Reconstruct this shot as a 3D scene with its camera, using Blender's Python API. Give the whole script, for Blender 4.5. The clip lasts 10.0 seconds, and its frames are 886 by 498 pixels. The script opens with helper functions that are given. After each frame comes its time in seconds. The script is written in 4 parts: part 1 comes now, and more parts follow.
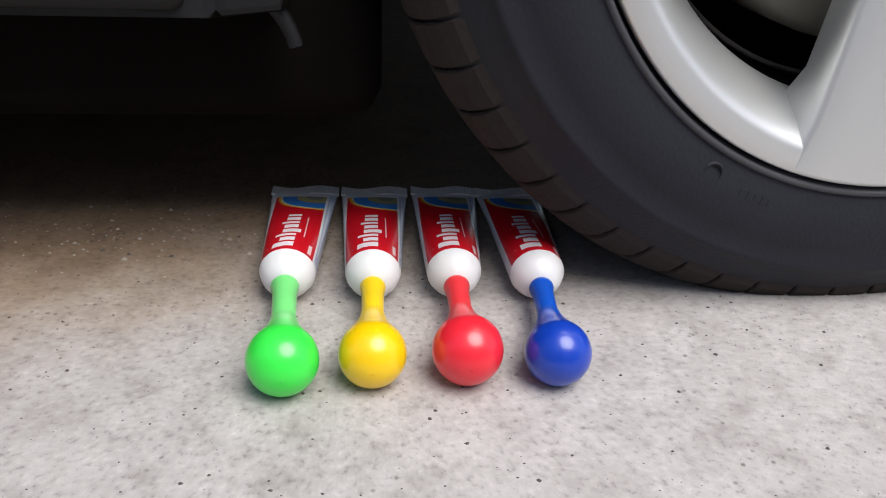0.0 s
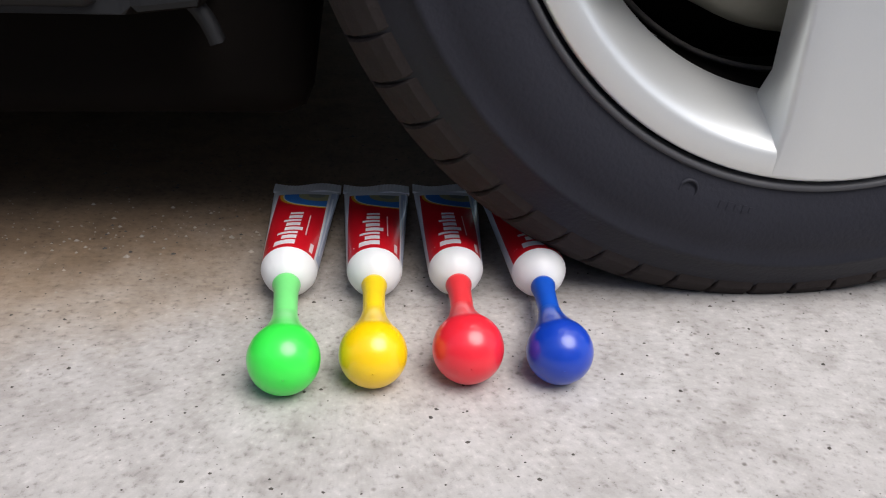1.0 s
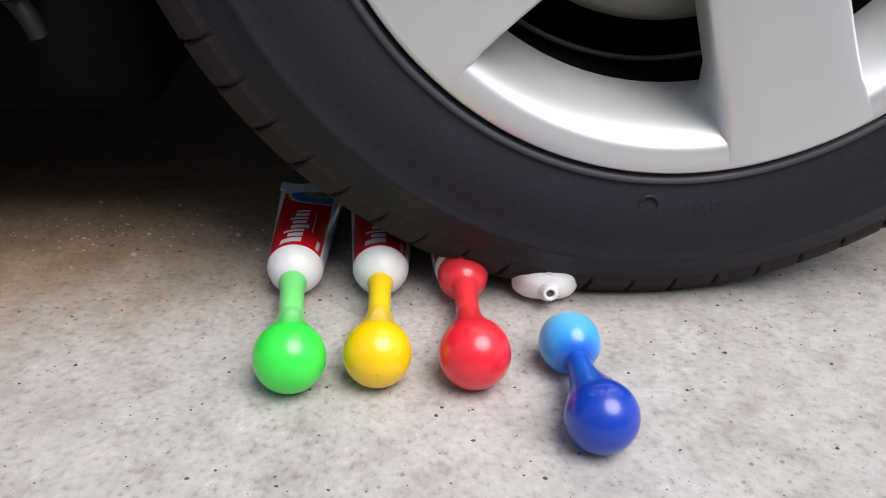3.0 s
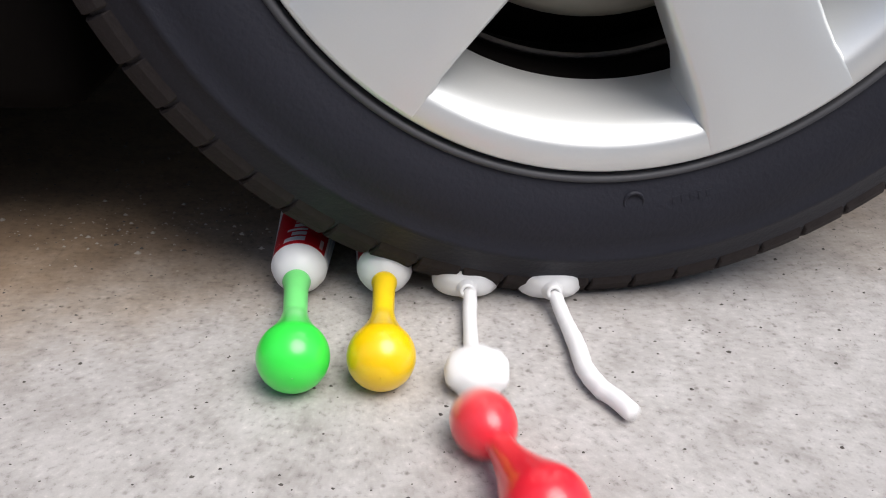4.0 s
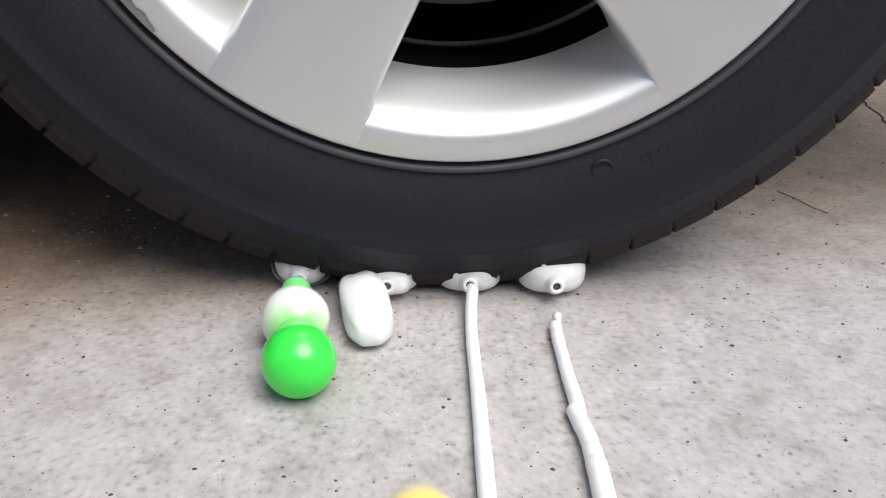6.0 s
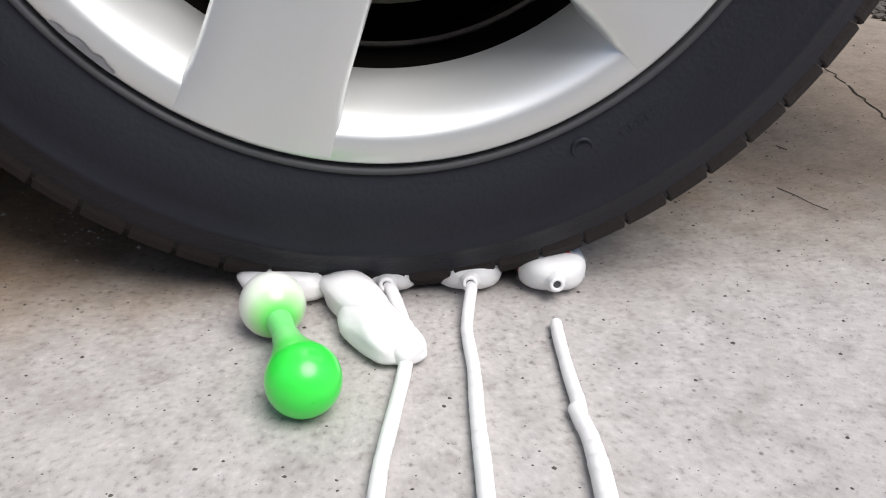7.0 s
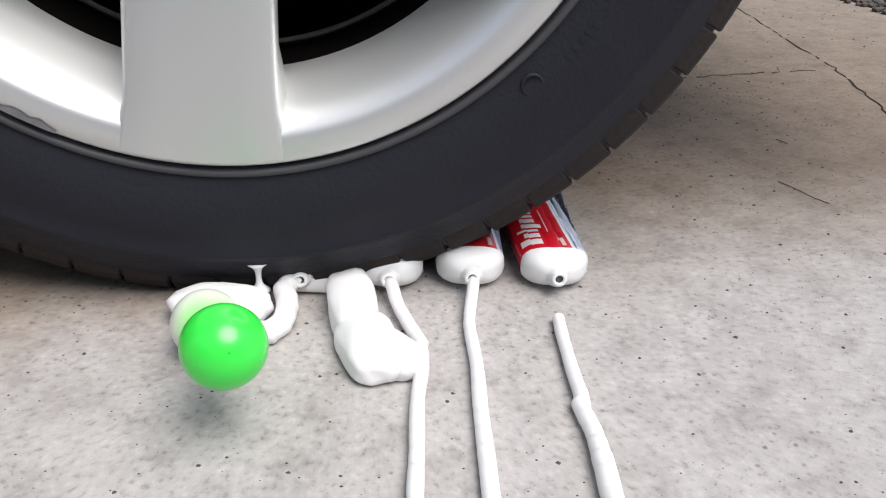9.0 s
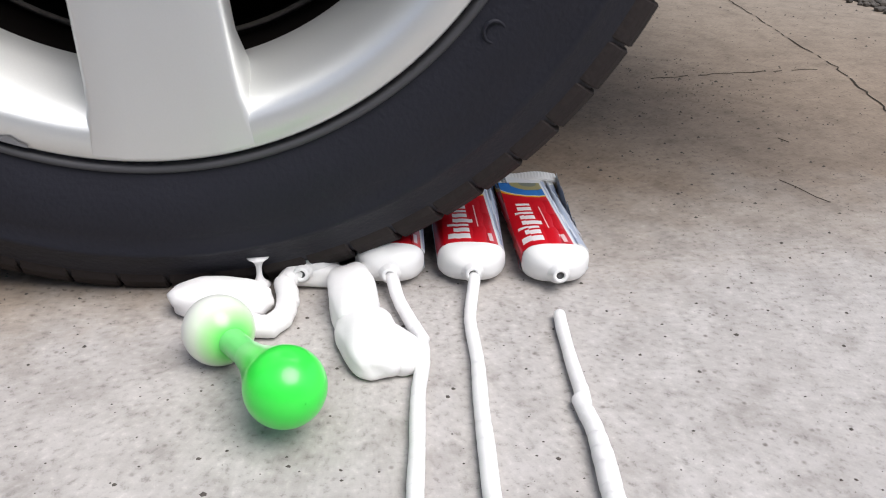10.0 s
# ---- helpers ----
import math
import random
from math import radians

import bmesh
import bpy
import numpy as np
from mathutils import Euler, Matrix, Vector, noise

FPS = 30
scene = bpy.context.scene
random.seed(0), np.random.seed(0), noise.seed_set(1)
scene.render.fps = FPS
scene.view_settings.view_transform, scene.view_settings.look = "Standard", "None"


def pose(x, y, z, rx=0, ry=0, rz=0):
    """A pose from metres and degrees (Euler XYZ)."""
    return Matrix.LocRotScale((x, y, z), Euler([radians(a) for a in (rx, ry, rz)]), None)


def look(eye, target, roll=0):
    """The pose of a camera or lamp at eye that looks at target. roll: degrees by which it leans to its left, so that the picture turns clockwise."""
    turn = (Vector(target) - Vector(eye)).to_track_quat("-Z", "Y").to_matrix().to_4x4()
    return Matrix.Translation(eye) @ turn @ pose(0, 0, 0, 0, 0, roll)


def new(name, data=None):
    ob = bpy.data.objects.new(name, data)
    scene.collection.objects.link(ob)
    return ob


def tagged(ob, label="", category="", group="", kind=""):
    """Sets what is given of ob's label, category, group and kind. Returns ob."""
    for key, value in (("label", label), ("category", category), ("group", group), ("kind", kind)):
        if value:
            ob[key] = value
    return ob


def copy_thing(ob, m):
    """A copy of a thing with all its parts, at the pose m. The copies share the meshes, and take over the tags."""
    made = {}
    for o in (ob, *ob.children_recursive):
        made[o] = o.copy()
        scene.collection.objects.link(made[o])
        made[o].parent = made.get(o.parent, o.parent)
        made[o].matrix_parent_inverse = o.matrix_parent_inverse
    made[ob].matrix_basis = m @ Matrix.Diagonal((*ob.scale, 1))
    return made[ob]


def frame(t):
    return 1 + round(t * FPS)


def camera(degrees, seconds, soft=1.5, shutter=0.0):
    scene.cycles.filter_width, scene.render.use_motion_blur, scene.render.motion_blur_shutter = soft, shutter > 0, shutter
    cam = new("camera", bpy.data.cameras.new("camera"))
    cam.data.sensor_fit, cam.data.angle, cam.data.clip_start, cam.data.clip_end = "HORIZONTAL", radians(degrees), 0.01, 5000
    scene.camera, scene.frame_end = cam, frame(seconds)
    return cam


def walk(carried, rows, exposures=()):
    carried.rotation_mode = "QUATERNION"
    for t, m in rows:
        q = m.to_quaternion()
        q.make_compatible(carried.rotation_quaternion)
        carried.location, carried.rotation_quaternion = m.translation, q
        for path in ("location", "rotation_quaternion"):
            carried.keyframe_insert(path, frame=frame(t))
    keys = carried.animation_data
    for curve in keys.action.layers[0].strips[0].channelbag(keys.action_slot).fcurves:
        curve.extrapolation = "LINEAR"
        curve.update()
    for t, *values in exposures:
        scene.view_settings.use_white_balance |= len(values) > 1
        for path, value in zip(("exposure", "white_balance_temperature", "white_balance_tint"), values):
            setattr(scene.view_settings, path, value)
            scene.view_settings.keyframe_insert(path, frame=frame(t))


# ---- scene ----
cam = camera(58.99, 10.0, soft=1.05, shutter=0.5)
walk(cam, [
    (0, look((0.0001, -0.4022, 0.2652), (0.0601, 0.0345, 0.0292), 2.63)),
    (0.5, look((0.0010, -0.4019, 0.2654), (0.0599, 0.0346, 0.0287), 2.52)),
    (1, look((0.0010, -0.4015, 0.2657), (0.0591, 0.0345, 0.0280), 2.62)),
    (1.5, look((0.0020, -0.4012, 0.2659), (0.0583, 0.0348, 0.0278), 2.55)),
    (2, look((0.0022, -0.4004, 0.2666), (0.0574, 0.0351, 0.0273), 2.53)),
    (2.5, look((0.0023, -0.4012, 0.2655), (0.0564, 0.0350, 0.0272), 2.47)),
    (4, look((0.0007, -0.4013, 0.2644), (0.0527, 0.0350, 0.0258), 2.41)),
    (4.5, look((-0.0000, -0.4018, 0.2637), (0.0518, 0.0346, 0.0254), 2.37)),
    (5, look((-0.0001, -0.4019, 0.2633), (0.0510, 0.0344, 0.0246), 2.34)),
    (5.5, look((0.0010, -0.4034, 0.2616), (0.0512, 0.0334, 0.0235), 2.27)),
    (7, look((-0.0002, -0.4012, 0.2608), (0.0513, 0.0344, 0.0207), 2.13)),
    (7.5, look((0.0005, -0.4005, 0.2605), (0.0517, 0.0354, 0.0209), 1.82)),
    (8, look((-0.0009, -0.3995, 0.2615), (0.0515, 0.0354, 0.0204), 1.77)),
    (8.5, look((-0.0013, -0.4000, 0.2612), (0.0510, 0.0345, 0.0194), 1.85)),
    (9, look((-0.0023, -0.4002, 0.2601), (0.0502, 0.0338, 0.0175), 2.00)),
    (9.5, look((-0.0029, -0.4005, 0.2592), (0.0496, 0.0331, 0.0159), 2.33)),
    (10, look((-0.0034, -0.4003, 0.2588), (0.0495, 0.0329, 0.0148), 2.44)),
])

# ---- light ----
world = bpy.data.worlds.new("world")
scene.world = world
world.use_nodes = True
wn = world.node_tree
sky = wn.nodes.new("ShaderNodeTexSky")
sky.sky_type, sky.sun_disc = "NISHITA", False
sky.sun_elevation, sky.sun_rotation = radians(63), radians(137)
sky.air_density, sky.dust_density = 1.0, 3.0
wn.links.new(sky.outputs["Color"], wn.nodes["Background"].inputs["Color"])
wn.nodes["Background"].inputs["Strength"].default_value = 0.095
sun = new("sun", bpy.data.lights.new("sun", "SUN"))
sun.data.energy, sun.data.angle, sun.data.color = 2.0, radians(45), (1.0, 0.985, 0.99)
sun.matrix_world = look((0.70, -0.75, 2.0), (0, 0, 0))
scene.view_settings.exposure = 0.69


# ---- materials ----
def mat(name, color, rough=0.6, metal=0.0, scale=30.0, vary=0.15, bump=0.0, bump_scale=200.0, coat=0.0, sss=0.0, spec=0.5):
    """A surface with blotches at one scale and grain at a finer one."""
    m = bpy.data.materials.new(name)
    m.use_nodes = True
    nt = m.node_tree
    b = nt.nodes["Principled BSDF"]
    b.inputs["Roughness"].default_value, b.inputs["Metallic"].default_value = rough, metal
    b.inputs["Coat Weight"].default_value = coat
    b.inputs["Specular IOR Level"].default_value = spec
    if sss:
        b.inputs["Subsurface Weight"].default_value = sss
        b.inputs["Subsurface Radius"].default_value = (0.006, 0.006, 0.006)
        b.inputs["Subsurface Scale"].default_value = 1.0
    co = nt.nodes.new("ShaderNodeTexCoord")
    big, fine = nt.nodes.new("ShaderNodeTexNoise"), nt.nodes.new("ShaderNodeTexNoise")
    for n, s in ((big, scale), (fine, bump_scale)):
        n.inputs["Scale"].default_value, n.inputs["Detail"].default_value = s, 5
        nt.links.new(co.outputs["Object"], n.inputs["Vector"])
    mix = nt.nodes.new("ShaderNodeMix")
    mix.data_type = "RGBA"
    mix.inputs[6].default_value = (*[c * (1 - vary) for c in color], 1)
    mix.inputs[7].default_value = (*[min(1, c * (1 + vary)) for c in color], 1)
    add = nt.nodes.new("ShaderNodeMath")
    add.operation = "MULTIPLY_ADD"
    add.inputs[1].default_value, add.inputs[2].default_value = 0.4, 0.0
    nt.links.new(fine.outputs[0], add.inputs[0])
    add2 = nt.nodes.new("ShaderNodeMath")
    add2.operation = "MULTIPLY_ADD"
    add2.inputs[1].default_value = 0.6
    nt.links.new(big.outputs[0], add2.inputs[0])
    nt.links.new(add.outputs[0], add2.inputs[2])
    nt.links.new(add2.outputs[0], mix.inputs[0])
    nt.links.new(mix.outputs[2], b.inputs["Base Color"])
    if bump:
        bp = nt.nodes.new("ShaderNodeBump")
        bp.inputs["Strength"].default_value, bp.inputs["Distance"].default_value = bump, 0.002
        nt.links.new(fine.outputs[0], bp.inputs["Height"])
        nt.links.new(bp.outputs[0], b.inputs["Normal"])
    return m


def node(nt, kind, **values):
    n = nt.nodes.new(kind)
    for key, value in values.items():
        if key.isdigit():
            n.inputs[int(key)].default_value = value
        else:
            n.inputs[key].default_value = value
    return n


def ramp(nt, source, stops):
    n = nt.nodes.new("ShaderNodeValToRGB")
    while len(n.color_ramp.elements) < len(stops):
        n.color_ramp.elements.new(0.5)
    for e, (at, c) in zip(n.color_ramp.elements, stops):
        e.position, e.color = at, (*c, 1)
    nt.links.new(source, n.inputs[0])
    return n.outputs[0]


def blend(nt, kind, fac, a, b):
    n = nt.nodes.new("ShaderNodeMix")
    n.data_type, n.blend_type = "RGBA", kind
    for i, v in ((0, fac), (6, a), (7, b)):
        if hasattr(v, "is_linked"):
            nt.links.new(v, n.inputs[i])
        else:
            n.inputs[i].default_value = v
    return n.outputs[2]


def concrete():
    m = bpy.data.materials.new("concrete")
    m.use_nodes = True
    nt = m.node_tree
    b = nt.nodes["Principled BSDF"]
    b.inputs["Roughness"].default_value = 0.85
    co = nt.nodes.new("ShaderNodeTexCoord").outputs["Object"]

    def tex(kind, scale, detail=6):
        n = nt.nodes.new(kind)
        n.inputs["Scale"].default_value = scale
        if kind == "ShaderNodeTexNoise":
            n.inputs["Detail"].default_value, n.inputs["Roughness"].default_value = detail, 0.65
        nt.links.new(co, n.inputs["Vector"])
        return n
    large = ramp(nt, tex("ShaderNodeTexNoise", 4.0).outputs[0], [(0.3, (0.378, 0.354, 0.337)), (0.7, (0.478, 0.458, 0.442))])
    mid = ramp(nt, tex("ShaderNodeTexNoise", 22.0, 10).outputs[0], [(0.33, (0.80, 0.79, 0.78)), (0.52, (1, 1, 1)), (0.72, (1.10, 1.10, 1.10))])
    fine = ramp(nt, tex("ShaderNodeTexNoise", 230.0, 6).outputs[0], [(0.29, (0.58, 0.57, 0.56)), (0.44, (0.95, 0.95, 0.95)), (0.58, (1.02, 1.02, 1.02)), (0.70, (1.20, 1.20, 1.19))])
    v = tex("ShaderNodeTexVoronoi", 120.0)
    specks = ramp(nt, v.outputs["Distance"], [(0.06, (0.46, 0.44, 0.42)), (0.20, (1, 1, 1))])
    keep = tex("ShaderNodeTexNoise", 14.0, 2)
    gate = ramp(nt, keep.outputs[0], [(0.46, (0, 0, 0)), (0.62, (1, 1, 1))])
    patch = ramp(nt, tex("ShaderNodeTexNoise", 58.0, 9).outputs[0], [(0.32, (0.80, 0.79, 0.78)), (0.47, (0.98, 0.98, 0.97)), (0.60, (1.04, 1.04, 1.04)), (0.75, (1.16, 1.16, 1.15))])
    c = blend(nt, "MULTIPLY", 1.0, blend(nt, "MULTIPLY", 1.0, large, mid), patch)
    # brown dirt, darkened under the car and westwards to paint in its shade
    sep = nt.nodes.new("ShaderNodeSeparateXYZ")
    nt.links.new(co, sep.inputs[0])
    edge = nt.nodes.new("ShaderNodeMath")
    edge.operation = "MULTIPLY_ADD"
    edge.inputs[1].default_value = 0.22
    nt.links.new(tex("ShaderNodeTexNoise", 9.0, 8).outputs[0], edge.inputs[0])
    # spreads the darkening westwards, for shade that deepens on that side
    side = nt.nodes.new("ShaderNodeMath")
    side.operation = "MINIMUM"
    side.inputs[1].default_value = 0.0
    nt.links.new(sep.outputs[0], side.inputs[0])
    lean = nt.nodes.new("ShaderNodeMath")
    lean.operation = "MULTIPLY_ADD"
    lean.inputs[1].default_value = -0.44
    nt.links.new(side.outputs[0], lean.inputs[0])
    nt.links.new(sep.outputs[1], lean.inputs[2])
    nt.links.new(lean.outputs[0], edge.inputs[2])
    # the deep brown steps also hold the shade under the car
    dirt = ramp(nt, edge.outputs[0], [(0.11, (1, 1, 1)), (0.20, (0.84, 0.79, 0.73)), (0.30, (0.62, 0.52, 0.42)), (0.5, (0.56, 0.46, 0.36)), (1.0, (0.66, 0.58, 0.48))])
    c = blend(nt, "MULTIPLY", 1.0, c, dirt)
    # rusty brown soil on the west side, with the car's shade painted in
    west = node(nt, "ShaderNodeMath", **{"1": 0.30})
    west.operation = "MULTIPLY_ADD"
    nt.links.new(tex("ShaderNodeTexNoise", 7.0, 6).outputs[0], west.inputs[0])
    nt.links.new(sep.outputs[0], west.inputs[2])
    soil_shade = blend(nt, "MULTIPLY", 1.0, ramp(nt, west.outputs[0], [(0.10, (1, 1, 1)), (0.42, (0, 0, 0))]), ramp(nt, edge.outputs[0], [(0.13, (0, 0, 0)), (0.30, (1, 1, 1))]))
    c = blend(nt, "MULTIPLY", soil_shade, c, (0.80, 0.68, 0.54, 1))
    c = blend(nt, "MULTIPLY", 1.0, c, fine)
    c = blend(nt, "MULTIPLY", gate, c, specks)
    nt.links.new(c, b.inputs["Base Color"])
    bp = node(nt, "ShaderNodeBump", Strength=0.35, Distance=0.001)
    nt.links.new(tex("ShaderNodeTexNoise", 160.0, 8).outputs[0], bp.inputs["Height"])
    nt.links.new(bp.outputs[0], b.inputs["Normal"])
    return m


CONCRETE = concrete()
DARK_GRIT = mat("dark_grit", (0.085, 0.075, 0.066), 0.9, vary=0.5, scale=400)
RUBBER = mat("tyre_rubber", (0.0130, 0.0135, 0.0200), 0.6, vary=0.25, scale=25, bump=0.25, bump_scale=350, spec=0.28)
BEAD = mat("dusty_bead", (0.050, 0.050, 0.055), 0.6, vary=0.15)
TREAD = mat("dusty_tread", (0.030, 0.0245, 0.0235), 0.9, vary=0.4, scale=60, bump=0.4, bump_scale=300, spec=0.2)
ALLOY = mat("silver_alloy", (0.70, 0.71, 0.695), 0.44, 0.74, vary=0.04, scale=12, bump_scale=900, bump=0.03, coat=0.05)
SCUFF = mat("scuffed_alloy", (0.22, 0.22, 0.23), 0.7, 0.4, vary=0.3, scale=200)
DRUM = mat("brake_metal", (0.30, 0.29, 0.24), 0.55, 0.5, vary=0.2, scale=20)
# black underside, taken near zero to hold the deep shade of recesses
BLACK = mat("underbody_shade_black", (0.0055, 0.0045, 0.004), 0.95, vary=0.4, scale=15, spec=0.05)
PAINT = mat("dark_grey_paint", (0.011, 0.0115, 0.013), 0.6, 0.0, vary=0.3, scale=8, spec=0.25)
GLASS_DARK = mat("tinted_glass", (0.02, 0.022, 0.024), 0.08, vary=0.05)
WHITE_CAP = mat("white_plastic", (0.82, 0.82, 0.81), 0.35, vary=0.03, scale=40, sss=0.15)
PASTE = mat("white_paste", (0.86, 0.85, 0.84), 0.38, vary=0.03, scale=120, bump=0.25, bump_scale=90, sss=0.3)
PLASTER = mat("grey_plaster", (0.52, 0.53, 0.55), 0.9, vary=0.15, scale=3, bump=0.3)
PALE_GRIT = mat("pale_grit", (0.33, 0.29, 0.24), 0.85, vary=0.4, scale=300)
CRACK = mat("crack_dirt", (0.050, 0.042, 0.034), 0.95, vary=0.5, scale=200, spec=0.1)
GRAVEL = mat("gravel_stone", (0.09, 0.08, 0.07), 0.9, vary=0.7, scale=90)
HOLE = mat("dark_hole", (0.10, 0.10, 0.10), 0.8)


def rubber(name, color):
    return mat(name, color, 0.28, vary=0.10, scale=60, bump=0.05, bump_scale=60, coat=0.3, sss=0.18)



def stretched(name, color, stops):
    """Latex thinned by the paste inside: full colour towards the ball, milky at the far end."""
    m = rubber(name, color)
    nt = m.node_tree
    bsdf = nt.nodes["Principled BSDF"]
    sep = nt.nodes.new("ShaderNodeSeparateXYZ")
    nt.links.new(nt.nodes.new("ShaderNodeTexCoord").outputs["Generated"], sep.inputs[0])
    c = ramp(nt, sep.outputs[1], [(at, tuple(col)) for at, col in stops])
    nt.links.new(c, bsdf.inputs["Base Color"])
    return m


SKIN = {"green": ((0.045, 0.80, 0.075), (0.20, 0.76, 0.22)), "yellow": ((0.90, 0.58, 0.003), (0.90, 0.62, 0.015)),
        "red": ((0.80, 0.022, 0.040), (0.82, 0.045, 0.055)), "blue": ((0.006, 0.048, 0.42), (0.008, 0.085, 0.50))}
BALL = {k: stretched(k + "_latex", a, ((0.0, a), (0.58, a), (0.86, n), (1.0, n))) for k, (a, n) in SKIN.items()}
NECK = {k: rubber(k + "_neck_latex", n) for k, (a, n) in SKIN.items()}
BULB = {"green": stretched("stretched_green_latex", (0.05, 0.66, 0.06), ((0.02, (0.08, 0.76, 0.09)), (0.12, (0.38, 0.80, 0.30)), (0.28, (0.74, 0.86, 0.66)), (0.55, (0.84, 0.87, 0.80)))),
        "yellow": stretched("stretched_yellow_latex", (0.88, 0.60, 0.01), ((0.05, (0.92, 0.64, 0.006)), (0.35, (0.92, 0.66, 0.03)), (0.65, (0.93, 0.78, 0.30)), (0.92, (0.90, 0.86, 0.70)))),
        "red": stretched("stretched_red_latex", (0.80, 0.045, 0.05), ((0.05, (0.80, 0.022, 0.040)), (0.50, (0.82, 0.06, 0.07)), (0.72, (0.86, 0.40, 0.36)), (0.92, (0.86, 0.80, 0.76)))),
        "blue": stretched("stretched_blue_latex", (0.01, 0.22, 0.70), ((0.03, (0.010, 0.09, 0.60)), (0.22, (0.04, 0.34, 0.80)), (0.55, (0.14, 0.52, 0.86)), (0.85, (0.55, 0.78, 0.90))))}


def label_material():
    """The tube's print, laid out on the sheet's own coordinates: u round the tube, v along it."""
    m = bpy.data.materials.new("printed_tube")
    m.use_nodes = True
    nt = m.node_tree
    b = nt.nodes["Principled BSDF"]
    b.inputs["Roughness"].default_value, b.inputs["Coat Weight"].default_value = 0.3, 0.3
    sep = nt.nodes.new("ShaderNodeSeparateXYZ")
    nt.links.new(nt.nodes.new("ShaderNodeUVMap").outputs[0], sep.inputs[0])
    u, v = sep.outputs[0], sep.outputs[1]

    def op(kind, a, c=None, d=None):
        n = nt.nodes.new("ShaderNodeMath")
        n.operation = kind
        for i, x in enumerate((a, c, d)):
            if x is None:
                continue
            if hasattr(x, "is_linked"):
                nt.links.new(x, n.inputs[i])
            else:
                n.inputs[i].default_value = x
        return n.outputs[0]

    def inside(x, lo, hi):
        return op("MULTIPLY", op("GREATER_THAN", x, lo), op("LESS_THAN", x, hi))

    def rect(u0, u1, v0, v1):
        return op("MULTIPLY", inside(u, u0, u1), inside(v, v0, v1))
    c = (0.78, 0.79, 0.80, 1)
    # back panel: pale blue-grey print
    c = blend(nt, "MIX", rect(0.192, 0.475, 0.03, 0.93), c, (0.46, 0.53, 0.68, 1))
    for k in range(4):
        c = blend(nt, "MIX", rect(0.205 + 0.042 * k, 0.218 + 0.042 * k, 0.10, 0.84 - 0.07 * k), c, (0.72, 0.76, 0.84, 1))
    # front panel
    red = rect(-0.205, 0.175, 0.0, 0.90)
    c = blend(nt, "MIX", red, c, (0.62, 0.008, 0.018, 1))
    # the word as plain white blocks, close together, and small lines beside it
    for v0, v1, u0, u1 in ((0.050, 0.110, -0.098, 0.030), (0.132, 0.180, -0.062, 0.030), (0.202, 0.232, -0.100, 0.030), (0.254, 0.302, -0.062, 0.054),
                           (0.324, 0.372, -0.062, 0.030), (0.394, 0.424, -0.088, 0.030), (0.446, 0.494, -0.062, 0.030), (0.516, 0.546, -0.062, 0.030)):
        c = blend(nt, "MIX", rect(u0, u1, v0, v1), c, (0.84, 0.83, 0.83, 1))
    c = blend(nt, "MIX", rect(0.078, 0.086, 0.20, 0.50), c, (0.80, 0.55, 0.55, 1))
    c = blend(nt, "MIX", rect(0.125, 0.150, 0.03, 0.13), c, (0.80, 0.60, 0.60, 1))
    # the round seal by the crimped end: yellow rim, pale line, blue field, dull gold centre
    du, dv = op("MULTIPLY", op("SUBTRACT", u, 0.085), 0.125), op("MULTIPLY", op("SUBTRACT", v, 0.885), 0.148)
    far = op("SQRT", op("ADD", op("MULTIPLY", du, du), op("MULTIPLY", dv, dv)))
    for at, col in ((0.0345, (0.80, 0.42, 0.02, 1)), (0.0318, (0.78, 0.76, 0.62, 1)), (0.0305, (0.04, 0.20, 0.58, 1)), (0.0170, (0.36, 0.33, 0.16, 1)), (0.0080, (0.20, 0.22, 0.18, 1))):
        c = blend(nt, "MIX", op("MULTIPLY", red, op("LESS_THAN", far, at)), c, col)
    nt.links.new(c, b.inputs["Base Color"])
    return m


PRINT = label_material()


# ---- mesh tools ----
def finish(bm, name, smooth=True):
    bmesh.ops.recalc_face_normals(bm, faces=bm.faces)
    for f in bm.faces:
        f.smooth = smooth
    me = bpy.data.meshes.new(name)
    bm.to_mesh(me)
    bm.free()
    return me


def thing(name, label, category, at=(0, 0, 0), group="", kind=""):
    ob = new(name)
    ob.location = at
    ob.empty_display_size = 0.02
    return tagged(ob, label, category, group, kind)


def part(name, bm, material, parent, label="", smooth=True):
    me = bm if isinstance(bm, bpy.types.Mesh) else finish(bm, name, smooth)
    if not me.materials:
        for x in material if isinstance(material, (list, tuple)) else [material]:
            me.materials.append(x)
    ob = new(name, me)
    ob.parent = parent
    return tagged(ob, label)


def lathe(bm, profile, axis="y", steps=96, close=False, index=0, start=0.0, sweep=math.tau):
    """Turns (radius, along) points round an axis."""
    full = abs(sweep - math.tau) < 1e-6
    rings = []
    n = steps if full else steps + 1
    for k in range(n):
        a = start + sweep * k / steps
        s, c = math.sin(a), math.cos(a)
        rings.append([bm.verts.new((r * s, t, -r * c) if axis == "y" else (r * s, r * c, t)) for r, t in profile])
    m = len(profile)
    for k in range(steps):
        a, b = rings[k], rings[(k + 1) % n]
        for j in range(m if close else m - 1):
            f = bm.faces.new((a[j], b[j], b[(j + 1) % m], a[(j + 1) % m]))
            f.material_index = index
    return bm


